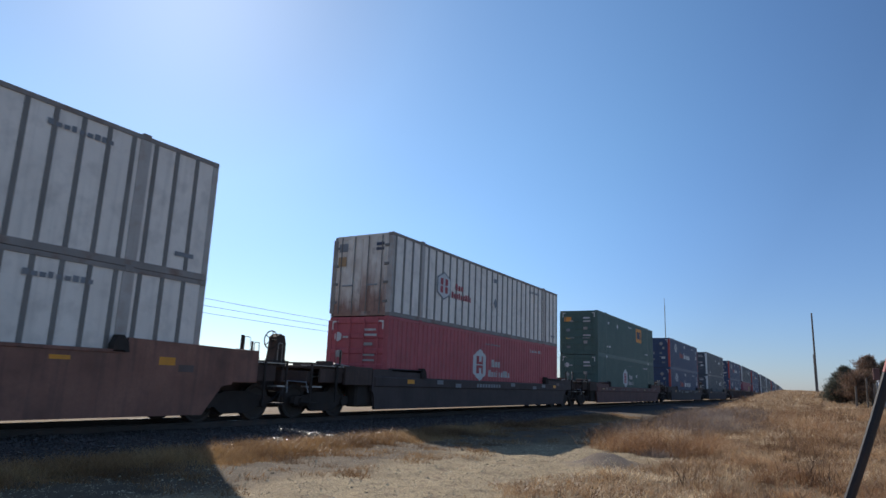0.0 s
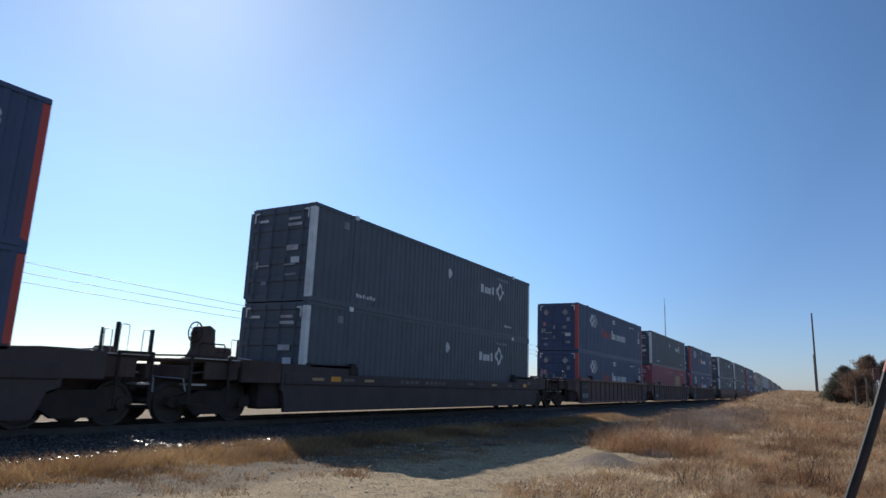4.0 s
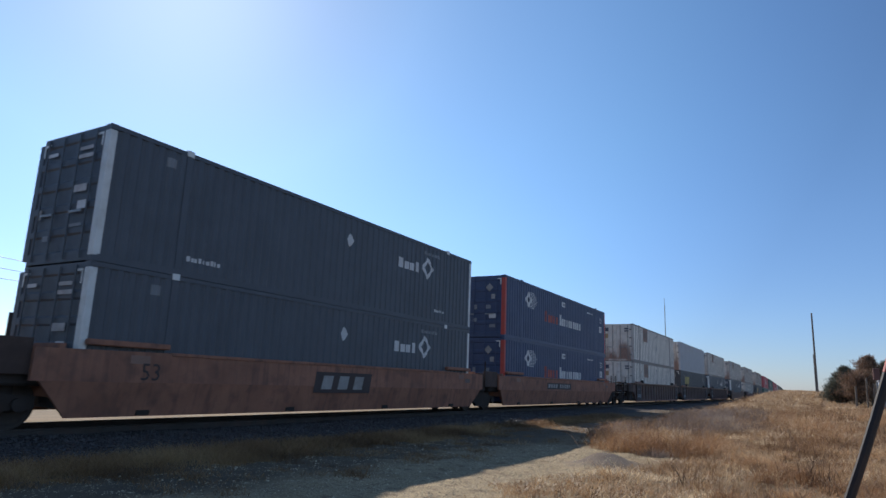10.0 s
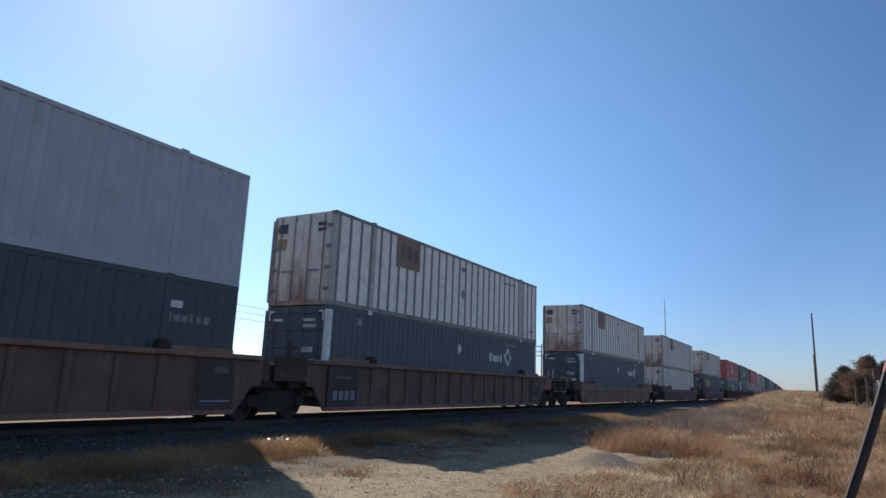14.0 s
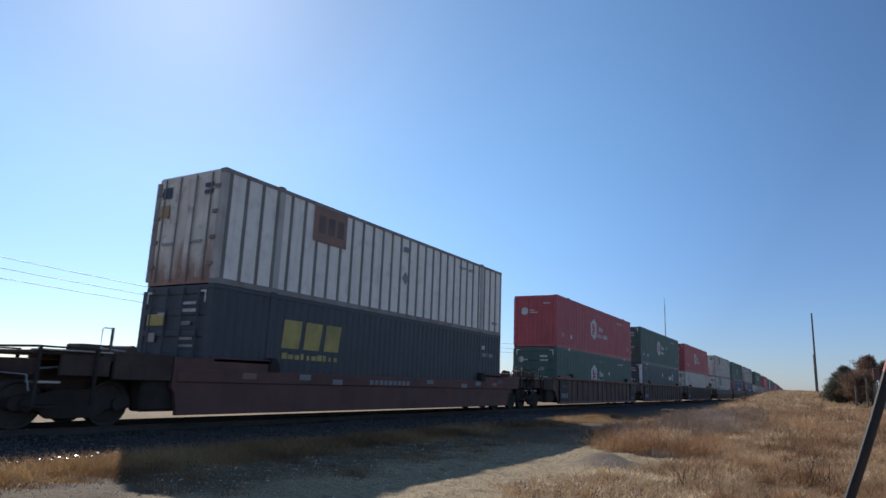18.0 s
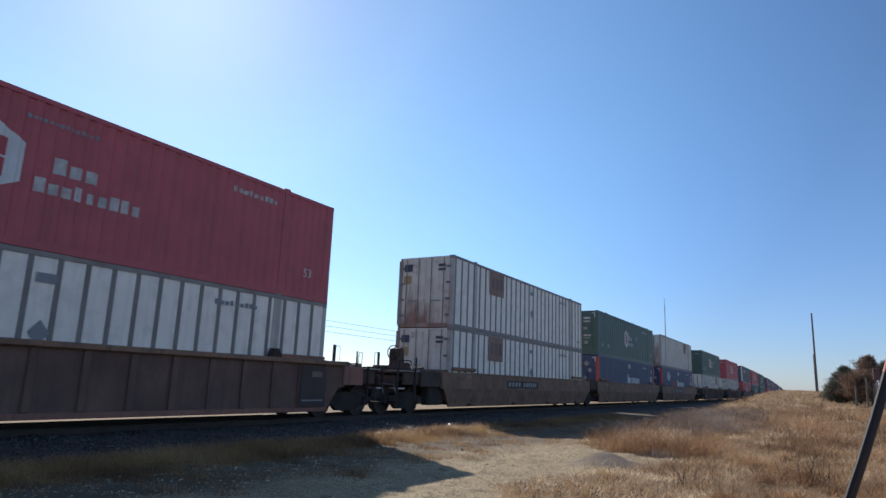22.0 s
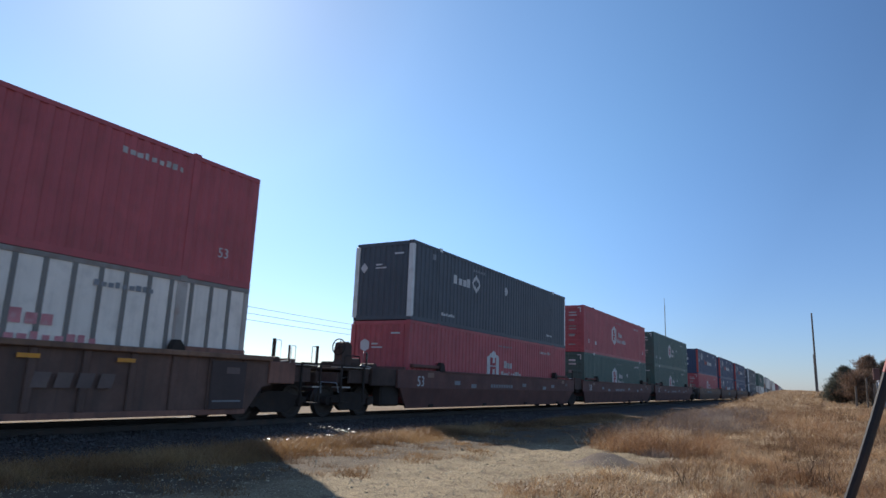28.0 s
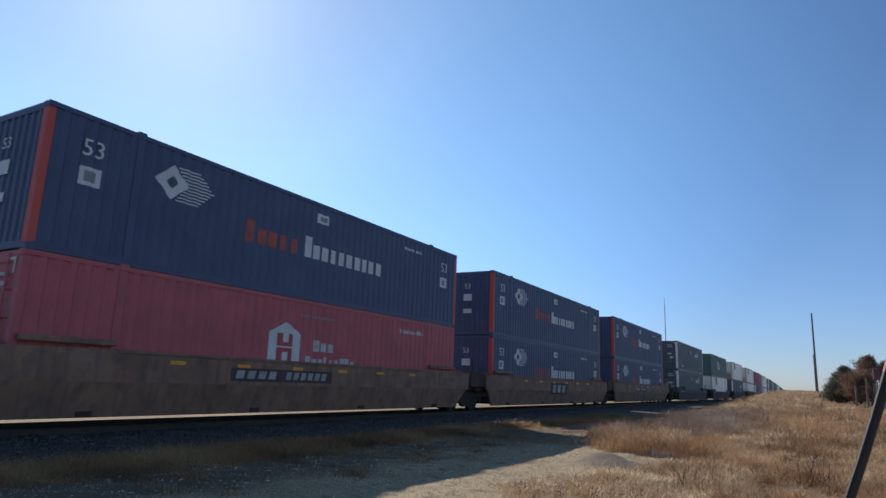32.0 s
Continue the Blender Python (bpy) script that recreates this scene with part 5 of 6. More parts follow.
def scatter_stones(name, n, seed, area, size, sink, material, label, category, flat=0.75):
    """Loose angular stones, eight faces each."""
    g = np.random.default_rng(seed)
    px, py = area(g, n)
    n = len(px)
    base = np.array([(1, 0, 0), (-1, 0, 0), (0, 1, 0), (0, -1, 0), (0, 0, 1), (0, 0, -1)], float)
    fc = np.array([(0, 2, 4), (2, 1, 4), (1, 3, 4), (3, 0, 4), (2, 0, 5), (1, 2, 5), (3, 1, 5), (0, 3, 5)])
    r = size[0] * np.exp(g.normal(0, size[1], n))
    v = base[None] * g.uniform(0.6, 1.25, (n, 6, 1)) + g.uniform(-0.25, 0.25, (n, 6, 3))
    an = g.uniform(0, math.tau, n)
    ca, sa = np.cos(an)[:, None], np.sin(an)[:, None]
    vx, vy = v[:, :, 0] * ca - v[:, :, 1] * sa, v[:, :, 0] * sa + v[:, :, 1] * ca
    v = np.stack([vx, vy, v[:, :, 2] * flat], 2) * r[:, None, None]
    v += np.stack([px, py, height(px, py) + r * sink], 1)[:, None]
    f = (fc[None] + 6 * np.arange(n)[:, None, None]).reshape(-1, 3)
    me = bpy.data.meshes.new(name)
    me.from_pydata(v.reshape(-1, 3).tolist(), [], f.tolist())
    me.materials.append(material)
    return tagged(new(name, me), label, category, kind="stuff")


def island_material(name, stops, rough=0.7, translucent=0.0, patch=None, spec=0.3):
    """Colour picked piece by piece, shifted by broad patches of the field."""
    m = bpy.data.materials.new(name)
    m.use_nodes = True
    nt = m.node_tree
    N, Lk = nt.nodes.new, nt.links.new
    b = nt.nodes["Principled BSDF"]
    geo = N("ShaderNodeNewGeometry")
    cr = N("ShaderNodeValToRGB")
    while len(cr.color_ramp.elements) < len(stops):
        cr.color_ramp.elements.new(0.5)
    for e, (p, c) in zip(cr.color_ramp.elements, stops):
        e.position, e.color = p, (*c, 1)
    src = geo.outputs["Random Per Island"]
    if patch:
        n = N("ShaderNodeTexNoise")
        n.inputs["Scale"].default_value, n.inputs["Detail"].default_value = patch, 3
        tc = N("ShaderNodeTexCoord")
        Lk(tc.outputs["Object"], n.inputs["Vector"])
        mr = N("ShaderNodeMapRange")
        mr.inputs["From Min"].default_value, mr.inputs["From Max"].default_value = 0.3, 0.7
        mr.inputs["To Min"].default_value, mr.inputs["To Max"].default_value = -0.6, 0.5
        Lk(n.outputs["Fac"], mr.inputs["Value"])
        ad = N("ShaderNodeMath")
        Lk(src, ad.inputs[0])
        Lk(mr.outputs[0], ad.inputs[1])
        src = ad.outputs[0]
        half = N("ShaderNodeMath")
        half.operation, half.inputs[1].default_value, half.inputs[2].default_value = "MULTIPLY_ADD", 0.6, 0.2
        Lk(geo.outputs["Random Per Island"], half.inputs[0])
        Lk(half.outputs[0], ad.inputs[0])
    Lk(src, cr.inputs[0])
    Lk(cr.outputs[0], b.inputs["Base Color"])
    b.inputs["Roughness"].default_value = rough
    b.inputs["Specular IOR Level"].default_value = spec
    if translucent:
        tr = N("ShaderNodeBsdfTranslucent")
        Lk(cr.outputs[0], tr.inputs["Color"])
        mx = N("ShaderNodeMixShader")
        mx.inputs[0].default_value = translucent
        Lk(b.outputs[0], mx.inputs[1])
        Lk(tr.outputs[0], mx.inputs[2])
        Lk(mx.outputs[0], nt.nodes["Material Output"].inputs[0])
    return m


def uniform(x0, x1, y0, y1):
    return lambda g, n: (g.uniform(x0, x1, n), g.uniform(y0, y1, n))


STONE = island_material("ballast_stones", [(0.0, (0.066, 0.058, 0.055)), (0.6, (0.085, 0.075, 0.07)), (1.0, (0.11, 0.098, 0.09))], 0.75, spec=0.12)
GLINT = island_material("glossy_stones", [(0.0, (0.035, 0.03, 0.028)), (1.0, (0.085, 0.075, 0.07))], 0.3, spec=1.0)
PEBBLE = island_material("lane_pebbles", [(0.0, (0.24, 0.185, 0.115)), (0.45, (0.45, 0.36, 0.23)), (1.0, (0.66, 0.55, 0.38))], 0.75)
scatter_stones("ballast_stones", 30000, 1, uniform(-12.75, -9.5, 2, 34), (0.024, 0.3), 0.35, STONE, "loose grey angular ballast stones beside the rails", "ballast")
scatter_stones("polished_stones", 13000, 5, uniform(-12.5, -9.6, 3, 34), (0.02, 0.3), 0.9, GLINT, "smooth shiny ballast stones beside the rails", "ballast", 0.32)
scatter_stones("lane_pebbles", 20000, 2, uniform(-8.0, -3.0, 3, 15), (0.0075, 0.5), -0.15, PEBBLE, "pale gravel stones strewn on the lane", "gravel")


# ---- grass ----
def blades(name, seed, px, py, h, w, lean, material, label, category="grass"):
    """Bent tapering dry blades, five corners each."""
    g = np.random.default_rng(seed)
    n = len(px)
    w = w * g.uniform(0.45, 1.25, n)
    an = g.uniform(0, math.tau, n)
    dx, dy = np.cos(an), np.sin(an)
    la = g.uniform(0, math.tau, n)
    lx, ly = np.cos(la) * lean * h * g.uniform(0.2, 1, n), np.sin(la) * lean * h * g.uniform(0.2, 1, n)
    z = height(px, py) - 0.01
    v = np.empty((n, 5, 3))
    for k, (sd, t, bend, ww) in enumerate(((-1, 0, 0, 1), (1, 0, 0, 1), (1, 0.55, 0.35, 0.75), (-1, 0.55, 0.35, 0.75), (0, 1, 1, 0))):
        v[:, k, 0] = px + sd * dx * w * ww + lx * bend
        v[:, k, 1] = py + sd * dy * w * ww + ly * bend
        v[:, k, 2] = z + h * t
    i = 5 * np.arange(n)
    q = np.stack([i, i + 1, i + 2, i + 3], 1).tolist()
    t = np.stack([i + 3, i + 2, i + 4], 1).tolist()
    me = bpy.data.meshes.new(name)
    me.from_pydata(v.reshape(-1, 3).tolist(), [], q + t)
    me.materials.append(material)
    return tagged(new(name, me), label, category, kind="stuff")


STRAW = island_material("straw_blades", [(0.0, (0.17, 0.092, 0.048)), (0.35, (0.37, 0.232, 0.124)), (0.75, (0.58, 0.4, 0.233)), (1.0, (0.9, 0.73, 0.5))], 0.5, 0.4, 1.1, 0.5)
GOLD = island_material("golden_blades", [(0.0, (0.15, 0.082, 0.038)), (0.5, (0.33, 0.19, 0.085)), (1.0, (0.52, 0.34, 0.165))], 0.5, 0.4, 0.5, 0.5)
RUSTY = island_material("rusty_weed_stems", [(0.0, (0.2, 0.1, 0.05)), (0.5, (0.44, 0.255, 0.135)), (1.0, (0.7, 0.49, 0.29))], 0.7, 0.35, 0.5)
GREYW = island_material("grey_weed_stems", [(0.0, (0.15, 0.11, 0.095)), (0.6, (0.3, 0.23, 0.19)), (1.0, (0.44, 0.36, 0.29))], 0.75, 0.3, 0.6)


def field(seed, n, y0, y1, clump):
    """Points of the grassy field, gathered in tufts; clear of the lane and the track."""
    g = np.random.default_rng(seed)
    k = int(n / clump)
    cy = g.uniform(y0, y1, k)
    cx = g.uniform(-12, 1, k)
    cx = np.where(g.random(k) < 0.25, g.uniform(0, 8, k) * (0.4 + cy / 60), cx)
    r = 0.1 + 0.004 * cy
    px = np.repeat(cx, clump) + g.normal(0, 1, k * clump) * np.repeat(r, clump)
    py = np.repeat(cy, clump) + g.normal(0, 1, k * clump) * np.repeat(r, clump)
    edge = np.interp(py, [-8, 0, 5, 7, 8.5, 9, 10.4, 11, 12, 12.8, 13.4, 14.2, 17, 22, 40, 80, 150], [-2.2, -2.6, -3.3, -3.7, -3.9, -3.7, -3.3, -2.8, -2.4, -2.2, -2.6, -4.5, -5.3, -6.2, -7.4, -9.0, -9.8])
    wob = 0.22 * np.sin(py * 1.9) + 0.15 * np.sin(py * 4.3 + 1)
    keep = (px > edge + wob) & (np.hypot(px, py) > 1.2) & (np.hypot(px + 3.35, py - 11.3) > 0.6)
    return px[keep], py[keep], g


for nm, seed, n, y0, y1, clump, hh, ww in (("near_grass", 11, 290000, -6, 20, 26, 0.08, 0.0046), ("middle_grass", 12, 130000, 18, 48, 20, 0.105, 0.0105), ("far_grass", 13, 80000, 46, 175, 14, 0.13, 0.03)):
    px, py, g = field(seed, n, y0, y1, clump)
    tuft = 1 + 0.5 * np.sin(1.3 * px + 2.1 * np.sin(0.7 * py)) * np.sin(1.1 * py + 1.7 * np.sin(0.9 * px)) + 0.25 * np.sin(3.1 * px + 1.3 * py) * np.sin(2.7 * py - px)
    blades(nm, seed, px, py, tuft * hh * np.exp(np.clip(g.normal(0, 0.4, len(px)), -1, 0.8)), ww, 1.9, STRAW, "dry straw-coloured grass in ragged tufts")

# flattened litter between the tufts
px, py, g = field(14, 90000, 3, 24, 9)
blades("matted_grass", 14, px, py, 0.035 * np.exp(np.clip(g.normal(0, 0.5, len(px)), -1, 0.9)), 0.0045, 5.0, STRAW, "flattened dry grass litter between the tufts")


def weed_points(seed, spots, per, spread):
    g = np.random.default_rng(seed)
    px, py, sc = [], [], []
    for x, y, s in spots:
        px.append(x + g.normal(0, spread * s, per))
        py.append(y + g.normal(0, spread * s, per))
        sc.append(np.full(per, s))
    return np.concatenate(px), np.concatenate(py), np.concatenate(sc), g


g0 = random.Random(8)
spots = [(g0.uniform(-4.2, -2.0), g0.uniform(13.6, 16.5), g0.uniform(0.8, 1.3)) for k in range(26)]
spots += [(g0.uniform(-6.2, -4.6), g0.uniform(15, 24), g0.uniform(0.7, 1.2)) for k in range(16)]
spots += [(g0.uniform(-1.6, 2.5), g0.uniform(16, 34), g0.uniform(0.7, 1.3)) for k in range(46)]
spots += [(g0.uniform(-1.5, 1.8), g0.uniform(5.5, 16), g0.uniform(0.35, 0.75)) for k in range(60)]
px, py, sc, g = weed_points(21, spots, 260, 0.24)
keep = px > np.interp(py, [0, 7, 9, 11, 13, 13.5, 14.2, 17, 24, 40], [-1.9, -3.2, -2.4, -1.7, -1.6, -3.0, -4.7, -5.5, -6.6, -7.5])
px, py, sc = px[keep], py[keep], sc[keep]
blades("rusty_weeds", 21, px, py, 0.21 * sc * np.exp(np.clip(g.normal(0, 0.45, len(px)), -1, 0.7)), 0.0042, 1.7, RUSTY, "rust-brown dry weeds in bushy clumps", "weeds")
spots = [(g0.uniform(-5.4, -1.8), g0.uniform(17.5, 30), g0.uniform(0.8, 1.2)) for k in range(75)] + [(-2.95, 13.6, 0.55), (-2.8, 13.5, 0.5), (-3.1, 13.7, 0.4)]
px, py, sc, g = weed_points(22, spots, 220, 0.26)
blades("grey_weeds", 22, px, py, 0.22 * sc * np.exp(np.clip(g.normal(0, 0.35, len(px)), -1, 0.6)), 0.0048, 1.2, GREYW, "grey-violet dry weeds in low clumps", "weeds")
# dark dead stalks that stand out of the grass
STALK = island_material("dead_stalks", [(0.0, (0.08, 0.048, 0.03)), (0.6, (0.16, 0.095, 0.058)), (1.0, (0.3, 0.19, 0.115))], 0.8, 0.15)
spots = [(g0.uniform(-2.0, 2.2) + 0.02 * k % 1, g0.uniform(6, 22), g0.uniform(0.5, 1.1)) for k in range(60)] + [(g0.uniform(-5, 3), g0.uniform(20, 45), g0.uniform(0.8, 1.3)) for k in range(45)]
px, py, sc, g = weed_points(24, spots, 34, 0.11)
keep = px > np.interp(py, [0, 7, 9, 11, 13, 13.5, 14.2, 17, 24, 40], [-1.9, -3.2, -2.4, -1.5, -1.4, -2.0, -4.0, -5.0, -6.0, -7.0])
px, py, sc = px[keep], py[keep], sc[keep]
blades("dead_stalks", 24, px, py, 0.23 * sc * np.exp(np.clip(g.normal(0, 0.4, len(px)), -1, 0.5)), 0.0068, 0.9, STALK, "thin dark dead stalks above the grass", "weeds")


def seeded_weeds(name, seed, px, py, high, material, label):
    """Dead branching weeds: a thin stem, rising side twigs, and a small dry seed head on each tip."""
    g = np.random.default_rng(seed)
    shapes = []
    for k in range(8):
        vs, fs = [], []

        def sliver(a, b, wide):
            an = g.uniform(0, math.tau)
            o = np.array([math.cos(an), math.sin(an), 0]) * wide
            i = len(vs)
            vs.extend([a - o, a + o, b])
            fs.append((i, i + 1, i + 2))

        bend = g.normal(0, 0.12, 2)
        top = np.array([bend[0], bend[1], 1.0])
        sliver(np.zeros(3), top, 0.017)
        sliver(np.zeros(3), top, 0.017)
        tips = [top]
        for j in range(7):
            u = g.uniform(0.25, 0.9)
            an, ln = g.uniform(0, math.tau), g.uniform(0.18, 0.4) * (1.1 - u * 0.5)
            a = top * u
            b = a + np.array([math.cos(an) * ln * 0.65, math.sin(an) * ln * 0.65, ln])
            sliver(a, b, 0.01)
            tips.append(b)
        for b in tips:
            for j in range(3):
                d = g.normal(0, 0.03, 3)
                sliver(b + d, b + d + g.normal(0, 0.035, 3) + (0, 0, 0.03), g.uniform(0.012, 0.028))
        shapes.append((np.array(vs), np.array(fs)))
    verts, faces, base = [], [], 0
    which = g.integers(0, 8, len(px))
    ground_z = height(px, py) - 0.01
    for k, (v, f) in enumerate(shapes):
        sel = np.nonzero(which == k)[0]
        an = g.uniform(0, math.tau, len(sel))
        c, sn = np.cos(an)[:, None], np.sin(an)[:, None]
        h = high[sel][:, None]
        out = np.stack([(v[None, :, 0] * c - v[None, :, 1] * sn) * h, (v[None, :, 0] * sn + v[None, :, 1] * c) * h, v[None, :, 2] * h], 2)
        out += np.stack([px[sel], py[sel], ground_z[sel]], 1)[:, None]
        verts.append(out.reshape(-1, 3))
        faces.append((f[None] + (base + len(v) * np.arange(len(sel)))[:, None, None]).reshape(-1, 3))
        base += len(v) * len(sel)
    me = bpy.data.meshes.new(name)
    me.from_pydata(np.concatenate(verts).tolist(), [], np.concatenate(faces).tolist())
    me.materials.append(material)
    return tagged(new(name, me), label, "weeds", kind="stuff")


def weed_patch(seed, n, x0, x1, y0, y1, high):
    """Stalks in loose drifts over a stretch of the field, clear of the lane."""
    g = np.random.default_rng(seed)
    px, py = g.uniform(x0, x1, n), g.uniform(y0, y1, n)
    drift = np.sin(1.9 * px + 1.4 * np.sin(0.8 * py)) * np.sin(1.2 * py + 0.9 * np.sin(1.3 * px)) + g.normal(0, 0.5, n)
    edge = np.interp(py, [0, 7, 9, 11, 13, 13.5, 14.2, 17, 24, 40, 80], [-1.9, -3.0, -2.4, -1.7, -1.6, -2.6, -4.5, -5.3, -6.3, -7.0, -8.2])
    keep = (drift > 0.15) & (px > edge) & (np.hypot(px, py) > 3)
    return px[keep], py[keep], high * np.exp(np.clip(g.normal(0, 0.35, keep.sum()), -0.8, 0.7))


SEED = island_material("brown_seed_stalks", [(0.0, (0.12, 0.068, 0.04)), (0.5, (0.27, 0.155, 0.085)), (1.0, (0.55, 0.37, 0.21))], 0.75, 0.25, 0.7)
for seed, n, x0, x1, y0, y1, high in ((41, 2600, -4.5, 3.5, 5, 17, 0.2), (42, 4600, -6.5, 6, 14, 34, 0.22), (43, 2600, -8, 9, 34, 75, 0.24)):
    px, py, hs = weed_patch(seed, n, x0, x1, y0, y1, high)
    seeded_weeds("seeded_weeds", seed, px, py, hs, SEED, "brown dead weeds with dry seed heads")

# the strip between lane and ballast
g1 = np.random.default_rng(31)
k = 3000
cx, cy = g1.uniform(-9.8, -5.6, k), g1.uniform(1.5, 32, k)
dens = np.where(cy < 16.5, 1.0, np.where(cy < 24, 0.3, 0.6)) * (np.exp(-((cx + 8.5) / 0.8) ** 4) + 0.14)
sel = g1.random(k) < dens
cx, cy = cx[sel], cy[sel]
px = np.repeat(cx, 95) + g1.normal(0, 0.13, len(cx) * 95)
py = np.repeat(cy, 95) + g1.normal(0, 0.13, len(cx) * 95)
tall = 0.055 + 0.085 * np.exp(-((px + 8.75) / 0.7) ** 4)
blades("verge_grass", 31, px, py, tall * np.exp(np.clip(g1.normal(0, 0.4, len(px)), -1, 0.7)), 0.004, 1.5, GOLD, "dry golden grass in a thick strip beside the ballast")


# ---- utility poles, wires, mast ----
# how far each wire hangs from the pole line, its height at the poles, and its sag
WIRES = ((-0.6, 8.56, 1.44), (0.45, 7.6, 1.2), (1.05, 6.85, 1.1))


def utility_pole(x, y, z, high, arms, label):
    root = thing("utility_pole", label, "utility pole", "poles of the line")
    part("pole", rod_bm((0, 0, -0.4), (0, 0, high), 0.15, 12, r2=0.1), M["wood"], root)
    if arms:
        for s, top, sag in WIRES:
            a = part("crossarm", blk(-1.2, -0.06, top + 0.5, 1.2, 0.06, top + 0.64, bevel=0.01), M["wood"], root)
            part("insulator", rod_bm((s, 0, top + 0.64), (s, 0, top + 0.85), 0.05, 8), M["post"], a)
    root.matrix_basis = pose(x, y, z)
    return root


LINE_X = -45
for y in (10, 115, 220):
    utility_pole(LINE_X, y, -0.85, 9.7, True, "brown wooden power pole with crossarms beyond the railway")
for s, top, sag in WIRES:
    bm = bmesh.new()
    line = [Vector((LINE_X + s, 10 + 105 * k / 20, top - sag * 4 * (k % 20 / 20) * (1 - k % 20 / 20))) for k in range(41)]
    tube(bm, line, 0.02, 5)
    solid("power_wire", bm, M["wire"], "thin sagging power wire along the pole line", "wire", "wires of the line")

pole = utility_pole(-0.36, 104, float(height(-0.36, 104)), 10.95, False, "tall weathered wooden pole standing in dry grass")
part("conduit", rod_bm((-0.17, -0.1, 0), (-0.17, -0.1, 5.2), 0.05, 8), M["post"], pole)

mast = thing("radio_mast", "thin grey guyed radio mast on the horizon", "radio mast")
bm = bmesh.new()
rod(bm, (0, 0, 0), (0, 0, 128), 0.75, 6, r2=0.5)
part("mast_column", bm, M["galv"], mast)
part("top_aerial", rod_bm((0, 0, 128), (0, 0, 138), 0.25, 6), M["galv"], mast)
mast.matrix_basis = pose(-176, 903, -14)


# ---- shrubs, fence, leaning bar ----
def shrub(name, x, y, high, wide, seed, leaf, label, skirt=0.12, point=1.0):
    """A juniper: a leaning stem, upswept limbs from the ground to the tip, and ragged sprays of small leaves along each limb."""
    r = random.Random(seed)
    root = thing(name, label, "shrub")
    bm = bmesh.new()
    rod(bm, (0, 0, -0.1), (0.05, 0, high * 0.55), 0.09, 7, r2=0.05)
    rod(bm, (0.05, 0, high * 0.55), (0.02, 0, high * 0.97), 0.05, 6, r2=0.008)
    vs, fs = [], []
    limbs = 84
    for k in range(limbs):
        u = (k + r.random()) / limbs
        z0 = high * (skirt * 0.4 + 0.9 * u)
        a = k * 2.4 + r.uniform(-0.5, 0.5)
        reach = wide * (1 - u) ** (0.75 * point) * r.uniform(0.4, 1.3) + 0.1
        p0 = Vector((0.03, 0, z0 * 0.9))
        p1 = Vector((reach * math.cos(a), reach * math.sin(a), z0 + reach * r.uniform(0.25, 0.75)))
        rod(bm, p0, p1, 0.022, 5, r2=0.005)
        for j in range(13):
            t = 0.25 + 0.8 * j / 12
            c = p0.lerp(p1, t)
            s = (0.07 + 0.11 * (1 - abs(t - 0.55))) * (0.5 + 0.7 * (1 - u))
            for q in range(15):
                p = c + Vector((r.gauss(0, s), r.gauss(0, s), r.gauss(0.03, s)))
                p.z = max(p.z, 0.05)
                w3 = (p1 - p0).normalized() * 0.7 + Vector((r.gauss(0, 0.6), r.gauss(0, 0.6), r.gauss(0.5, 0.5)))
                w3.normalize()
                o = w3.orthogonal().normalized()
                o.rotate(Euler((r.uniform(0, 6), r.uniform(0, 6), 0)))
                ln, wd = r.uniform(0.08, 0.2), r.uniform(0.014, 0.034)
                i = len(vs)
                vs += [p - o * wd, p + o * wd, p + w3 * ln]
                fs.append((i, i + 1, i + 2))
    part("trunk", bm, M["bark"], root)
    me = bpy.data.meshes.new("crown")
    me.from_pydata([tuple(v) for v in vs], [], fs)
    me.materials.append(leaf)
    part("crown", me, None, root)
    root.matrix_basis = pose(x, y, float(height(x, y)))
    return root


JUNIPER = island_material("juniper_sprays", [(0.0, (0.055, 0.065, 0.055)), (0.5, (0.11, 0.12, 0.095)), (1.0, (0.21, 0.19, 0.14))], 0.75, 0.25)
BROWNLEAF = island_material("rusty_sprays", [(0.0, (0.1, 0.08, 0.06)), (0.4, (0.24, 0.15, 0.1)), (1.0, (0.44, 0.28, 0.19))], 0.75, 0.25)
shrub("juniper_shrub", 1.5, 53, 2.45, 0.95, 1, JUNIPER, "dark blue-green ragged juniper shrub in dry grass")
shrub("juniper_shrub", 0.95, 52.5, 1.35, 0.7, 4, JUNIPER, "low dark juniper shrub in dry grass")
shrub("juniper_shrub", 2.95, 52.5, 3.25, 1.6, 2, BROWNLEAF, "tall rust-brown ragged juniper shrub in dry grass", point=1.05)
shrub("juniper_shrub", 2.25, 51.5, 2.1, 1.2, 5, BROWNLEAF, "low rust-brown juniper shrub beside a taller one", point=0.7)
shrub("juniper_shrub", 4.0, 53.0, 2.9, 1.2, 3, JUNIPER, "dark ragged juniper shrub beside a fence")

for x, y, h, r in ((1.8, 46.0, 1.25, 0.06), (2.36, 46, 1.7, 0.05), (2.72, 45.8, 1.4, 0.08), (4.2, 46, 1.4, 0.06)):
    bm = bmesh.new()
    rod(bm, (0, 0, -0.3), (0.03, 0, h), r, 8, r2=r * 0.85)
    ob = solid("fence_post", bm, M["wood_grey"], "weathered grey wooden fence post in dry grass", "fence post", "fence posts")
    ob.matrix_basis = pose(x, y, float(height(x, y)))

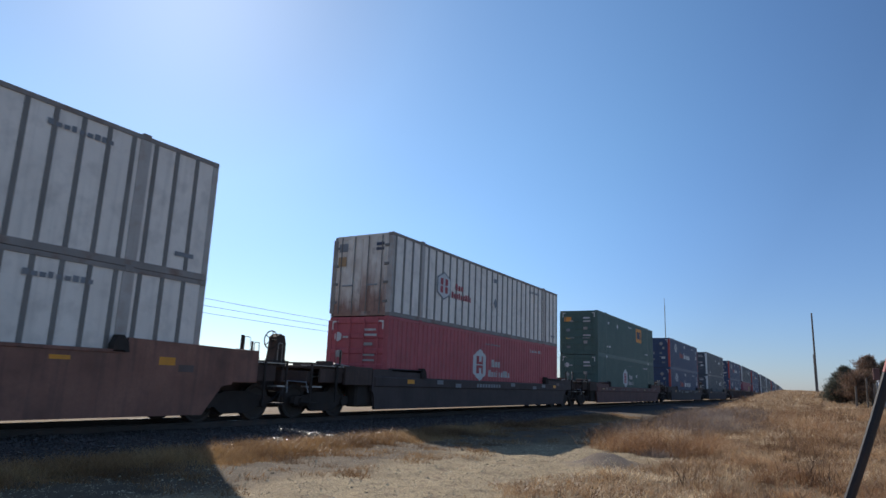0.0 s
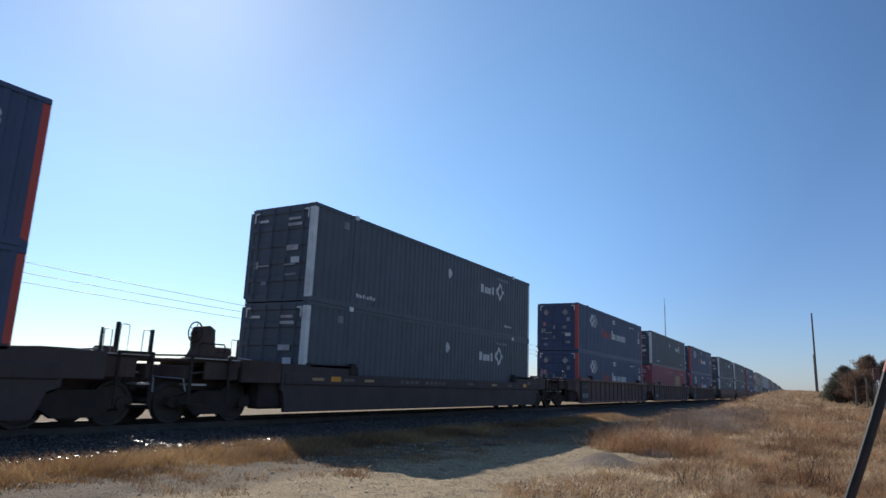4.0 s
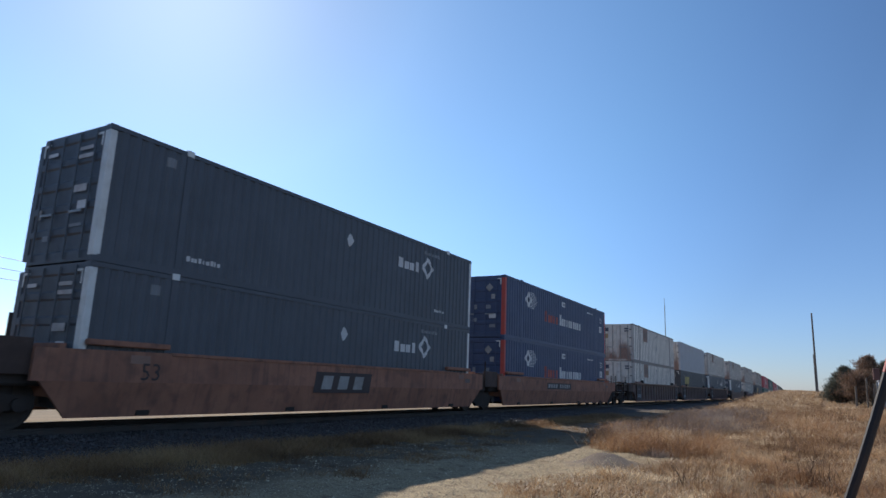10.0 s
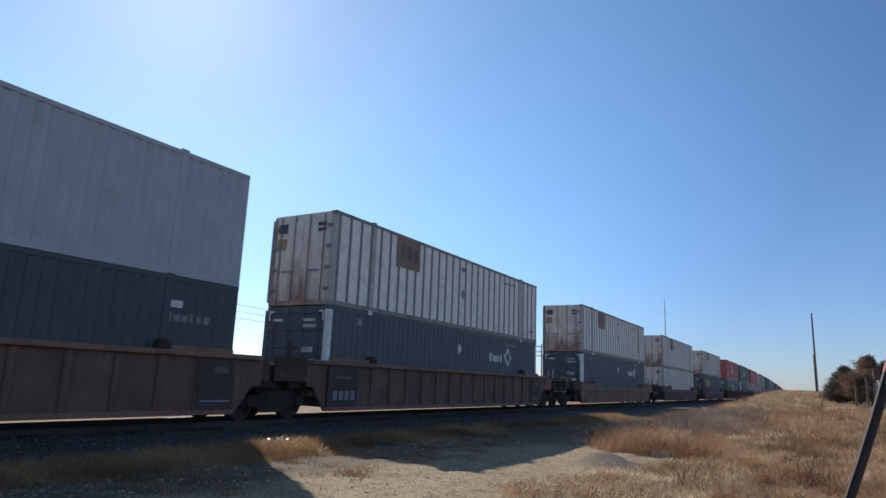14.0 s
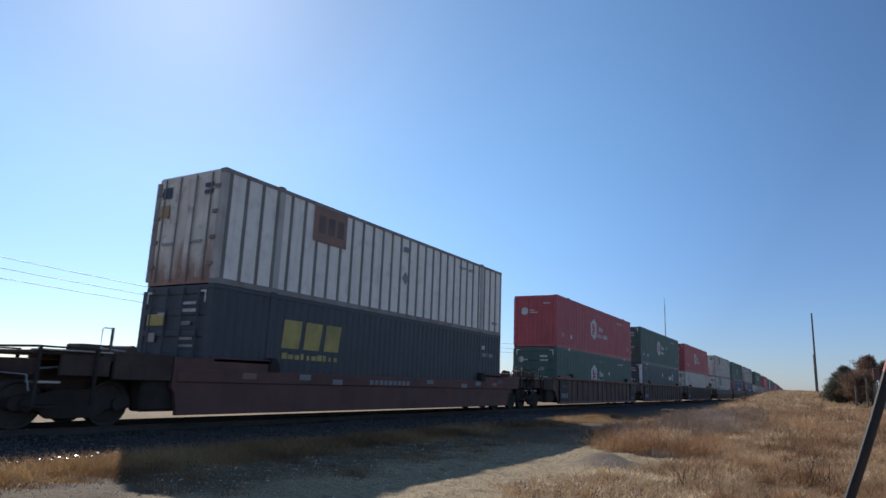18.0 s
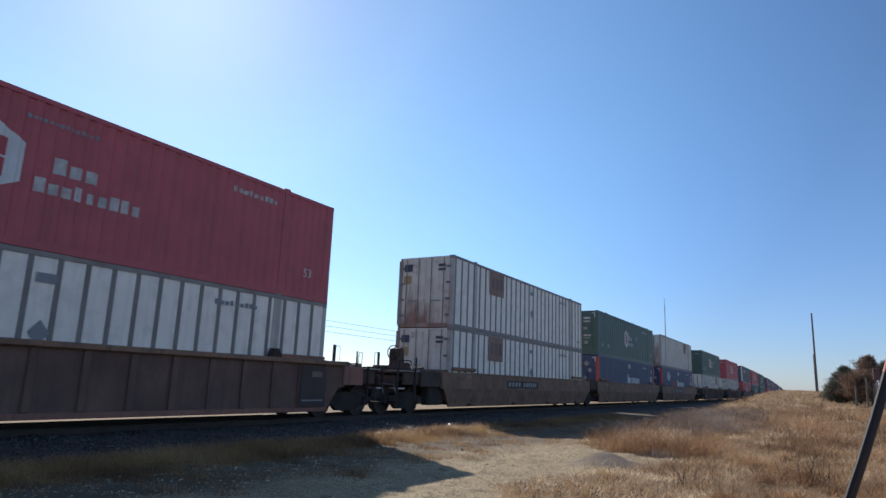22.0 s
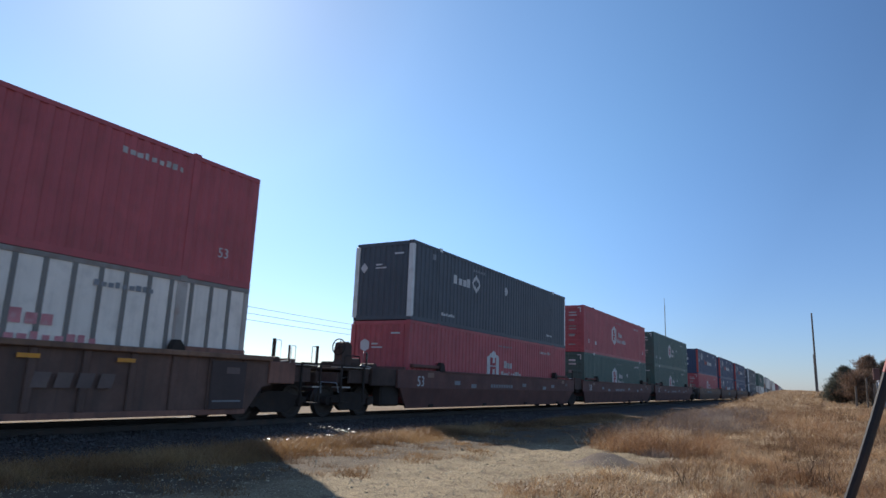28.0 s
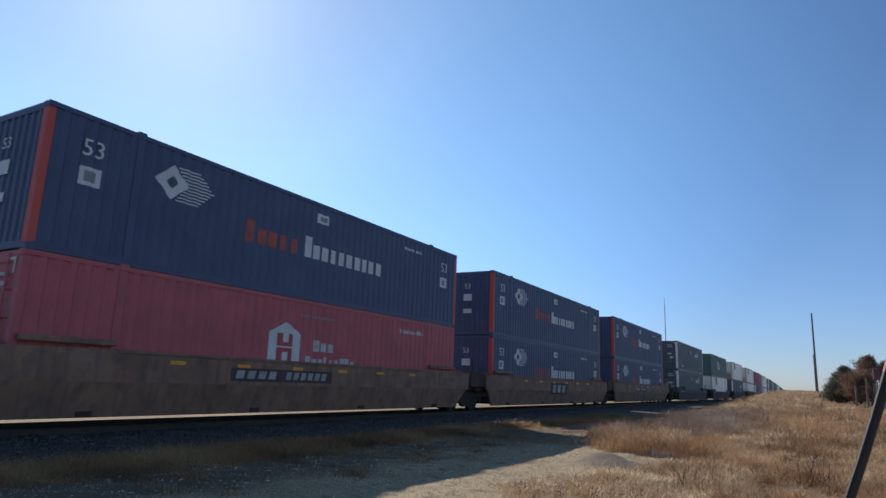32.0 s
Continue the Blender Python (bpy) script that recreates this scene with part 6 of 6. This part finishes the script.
cab = thing("signal_cabinet", "pale grey metal trackside cabinet on a base", "cabinet")
part("housing", blk(-0.45, -0.35, 0.1, 0.45, 0.35, 1.5, bevel=0.02), M["grey"], cab)
part("lid", blk(-0.5, -0.4, 1.5, 0.5, 0.4, 1.58, bevel=0.02), M["grey"], cab)
part("plinth", blk(-0.5, -0.4, -0.3, 0.5, 0.4, 0.1), M["stone"], cab)
part("cabinet_door", blk(-0.36, -0.372, 0.2, 0.36, -0.35, 1.42, bevel=0.008), M["grey"], cab)
cab.matrix_basis = pose(3.4, 45.4, float(height(3.4, 45.4)))
rb = thing("relay_box", "dark red metal box on a grey post", "relay box")
part("box_body", blk(-0.17, -0.16, 1.6, 0.17, 0.16, 2.3, bevel=0.03), M["car_maroon"], rb)
part("stand", rod_bm((0, 0, -0.3), (0, 0, 1.61), 0.06, 8), M["galv"], rb)
rb.matrix_basis = pose(2.95, 46.6, float(height(2.95, 46.6)))

root = thing("leaning_post", "dark leaning metal post with a red tip", "post")


def bent_bar(x0, z0, x1, z1, slope0, slope1, r):
    """A slightly bowed bar in the plane y = 3.3."""
    pts = []
    for k in range(9):
        u = k / 8
        h = z1 - z0
        x = (1 - u) ** 2 * (1 + 2 * u) * x0 + u * u * (3 - 2 * u) * x1 + h * (u * (1 - u) ** 2 * slope0 - u * u * (1 - u) * slope1)
        pts.append(Vector((x, 3.3, z0 + h * u)))
    bm = bmesh.new()
    tube(bm, pts, r, 8)
    return bm


part("shaft", bent_bar(-0.325, -0.22, 0.25, 1.26, 0.45, 0.31, 0.0195), M["bar"], root)
part("tip", bent_bar(0.2506, 1.262, 0.337, 1.55, 0.31, 0.29, 0.0205), M["bar_red"], root, "red painted tip")


# ---- the lorry on the far road ----
def lorry():
    root = thing("semi_truck", "yellow-cabbed lorry with a white box trailer on the road", "truck")
    for a, c in ((3.2, 5.9), (6.05, 10.6), (10.75, 15.6)):
        part("trailer_panel", blk(-1.28, a, 1.15, 1.28, c, 4.15, bevel=0.03), M["trailer"], root)
    part("chassis", blk(-0.5, 0.4, 0.7, 0.5, 15.4, 1.1, bevel=0.02), M["running"], root)
    cab = part("cab", outline([(0.0, 0.55), (2.5, 0.55), (2.5, 4.05), (1.7, 4.05), (0.9, 2.9), (0.7, 1.9), (0.0, 1.75)], -1.2, 1.2), M["cab"], root, "yellow cab")
    part("windscreen", blk(-1.0, 0.66, 2.0, 1.0, 0.72, 2.75), M["glass"], cab)
    part("side_window", blk(1.2, 1.1, 2.0, 1.206, 1.9, 2.7), M["glass"], cab)
    part("bumper", blk(-1.22, -0.1, 0.35, 1.22, 0.15, 0.7, bevel=0.03), M["galv"], cab)
    for y in (0.9, 3.4, 4.6, 13.4, 14.6):
        for s in (1, -1):
            part("road_wheel", shared(("road_wheel", s), lambda: rod_bm((s * 0.95, 0, 0), (s * 1.25, 0, 0), 0.5, 20), M["rubber"]), None, root, at=pose(0, y, 0.5))
    return root


LORRY = lorry()


# ---- what moves ----
def motions():
    for ob, y0, z in TRAIN:
        walk(ob, train_rows(y0, z))
    zr = -0.82
    walk(LORRY, [(0, pose(-47, 32.7 + 27 * 2.6, zr)), (32, pose(-47, 32.7 + 27 * 2.6 - 27 * 32, zr))])


motions()
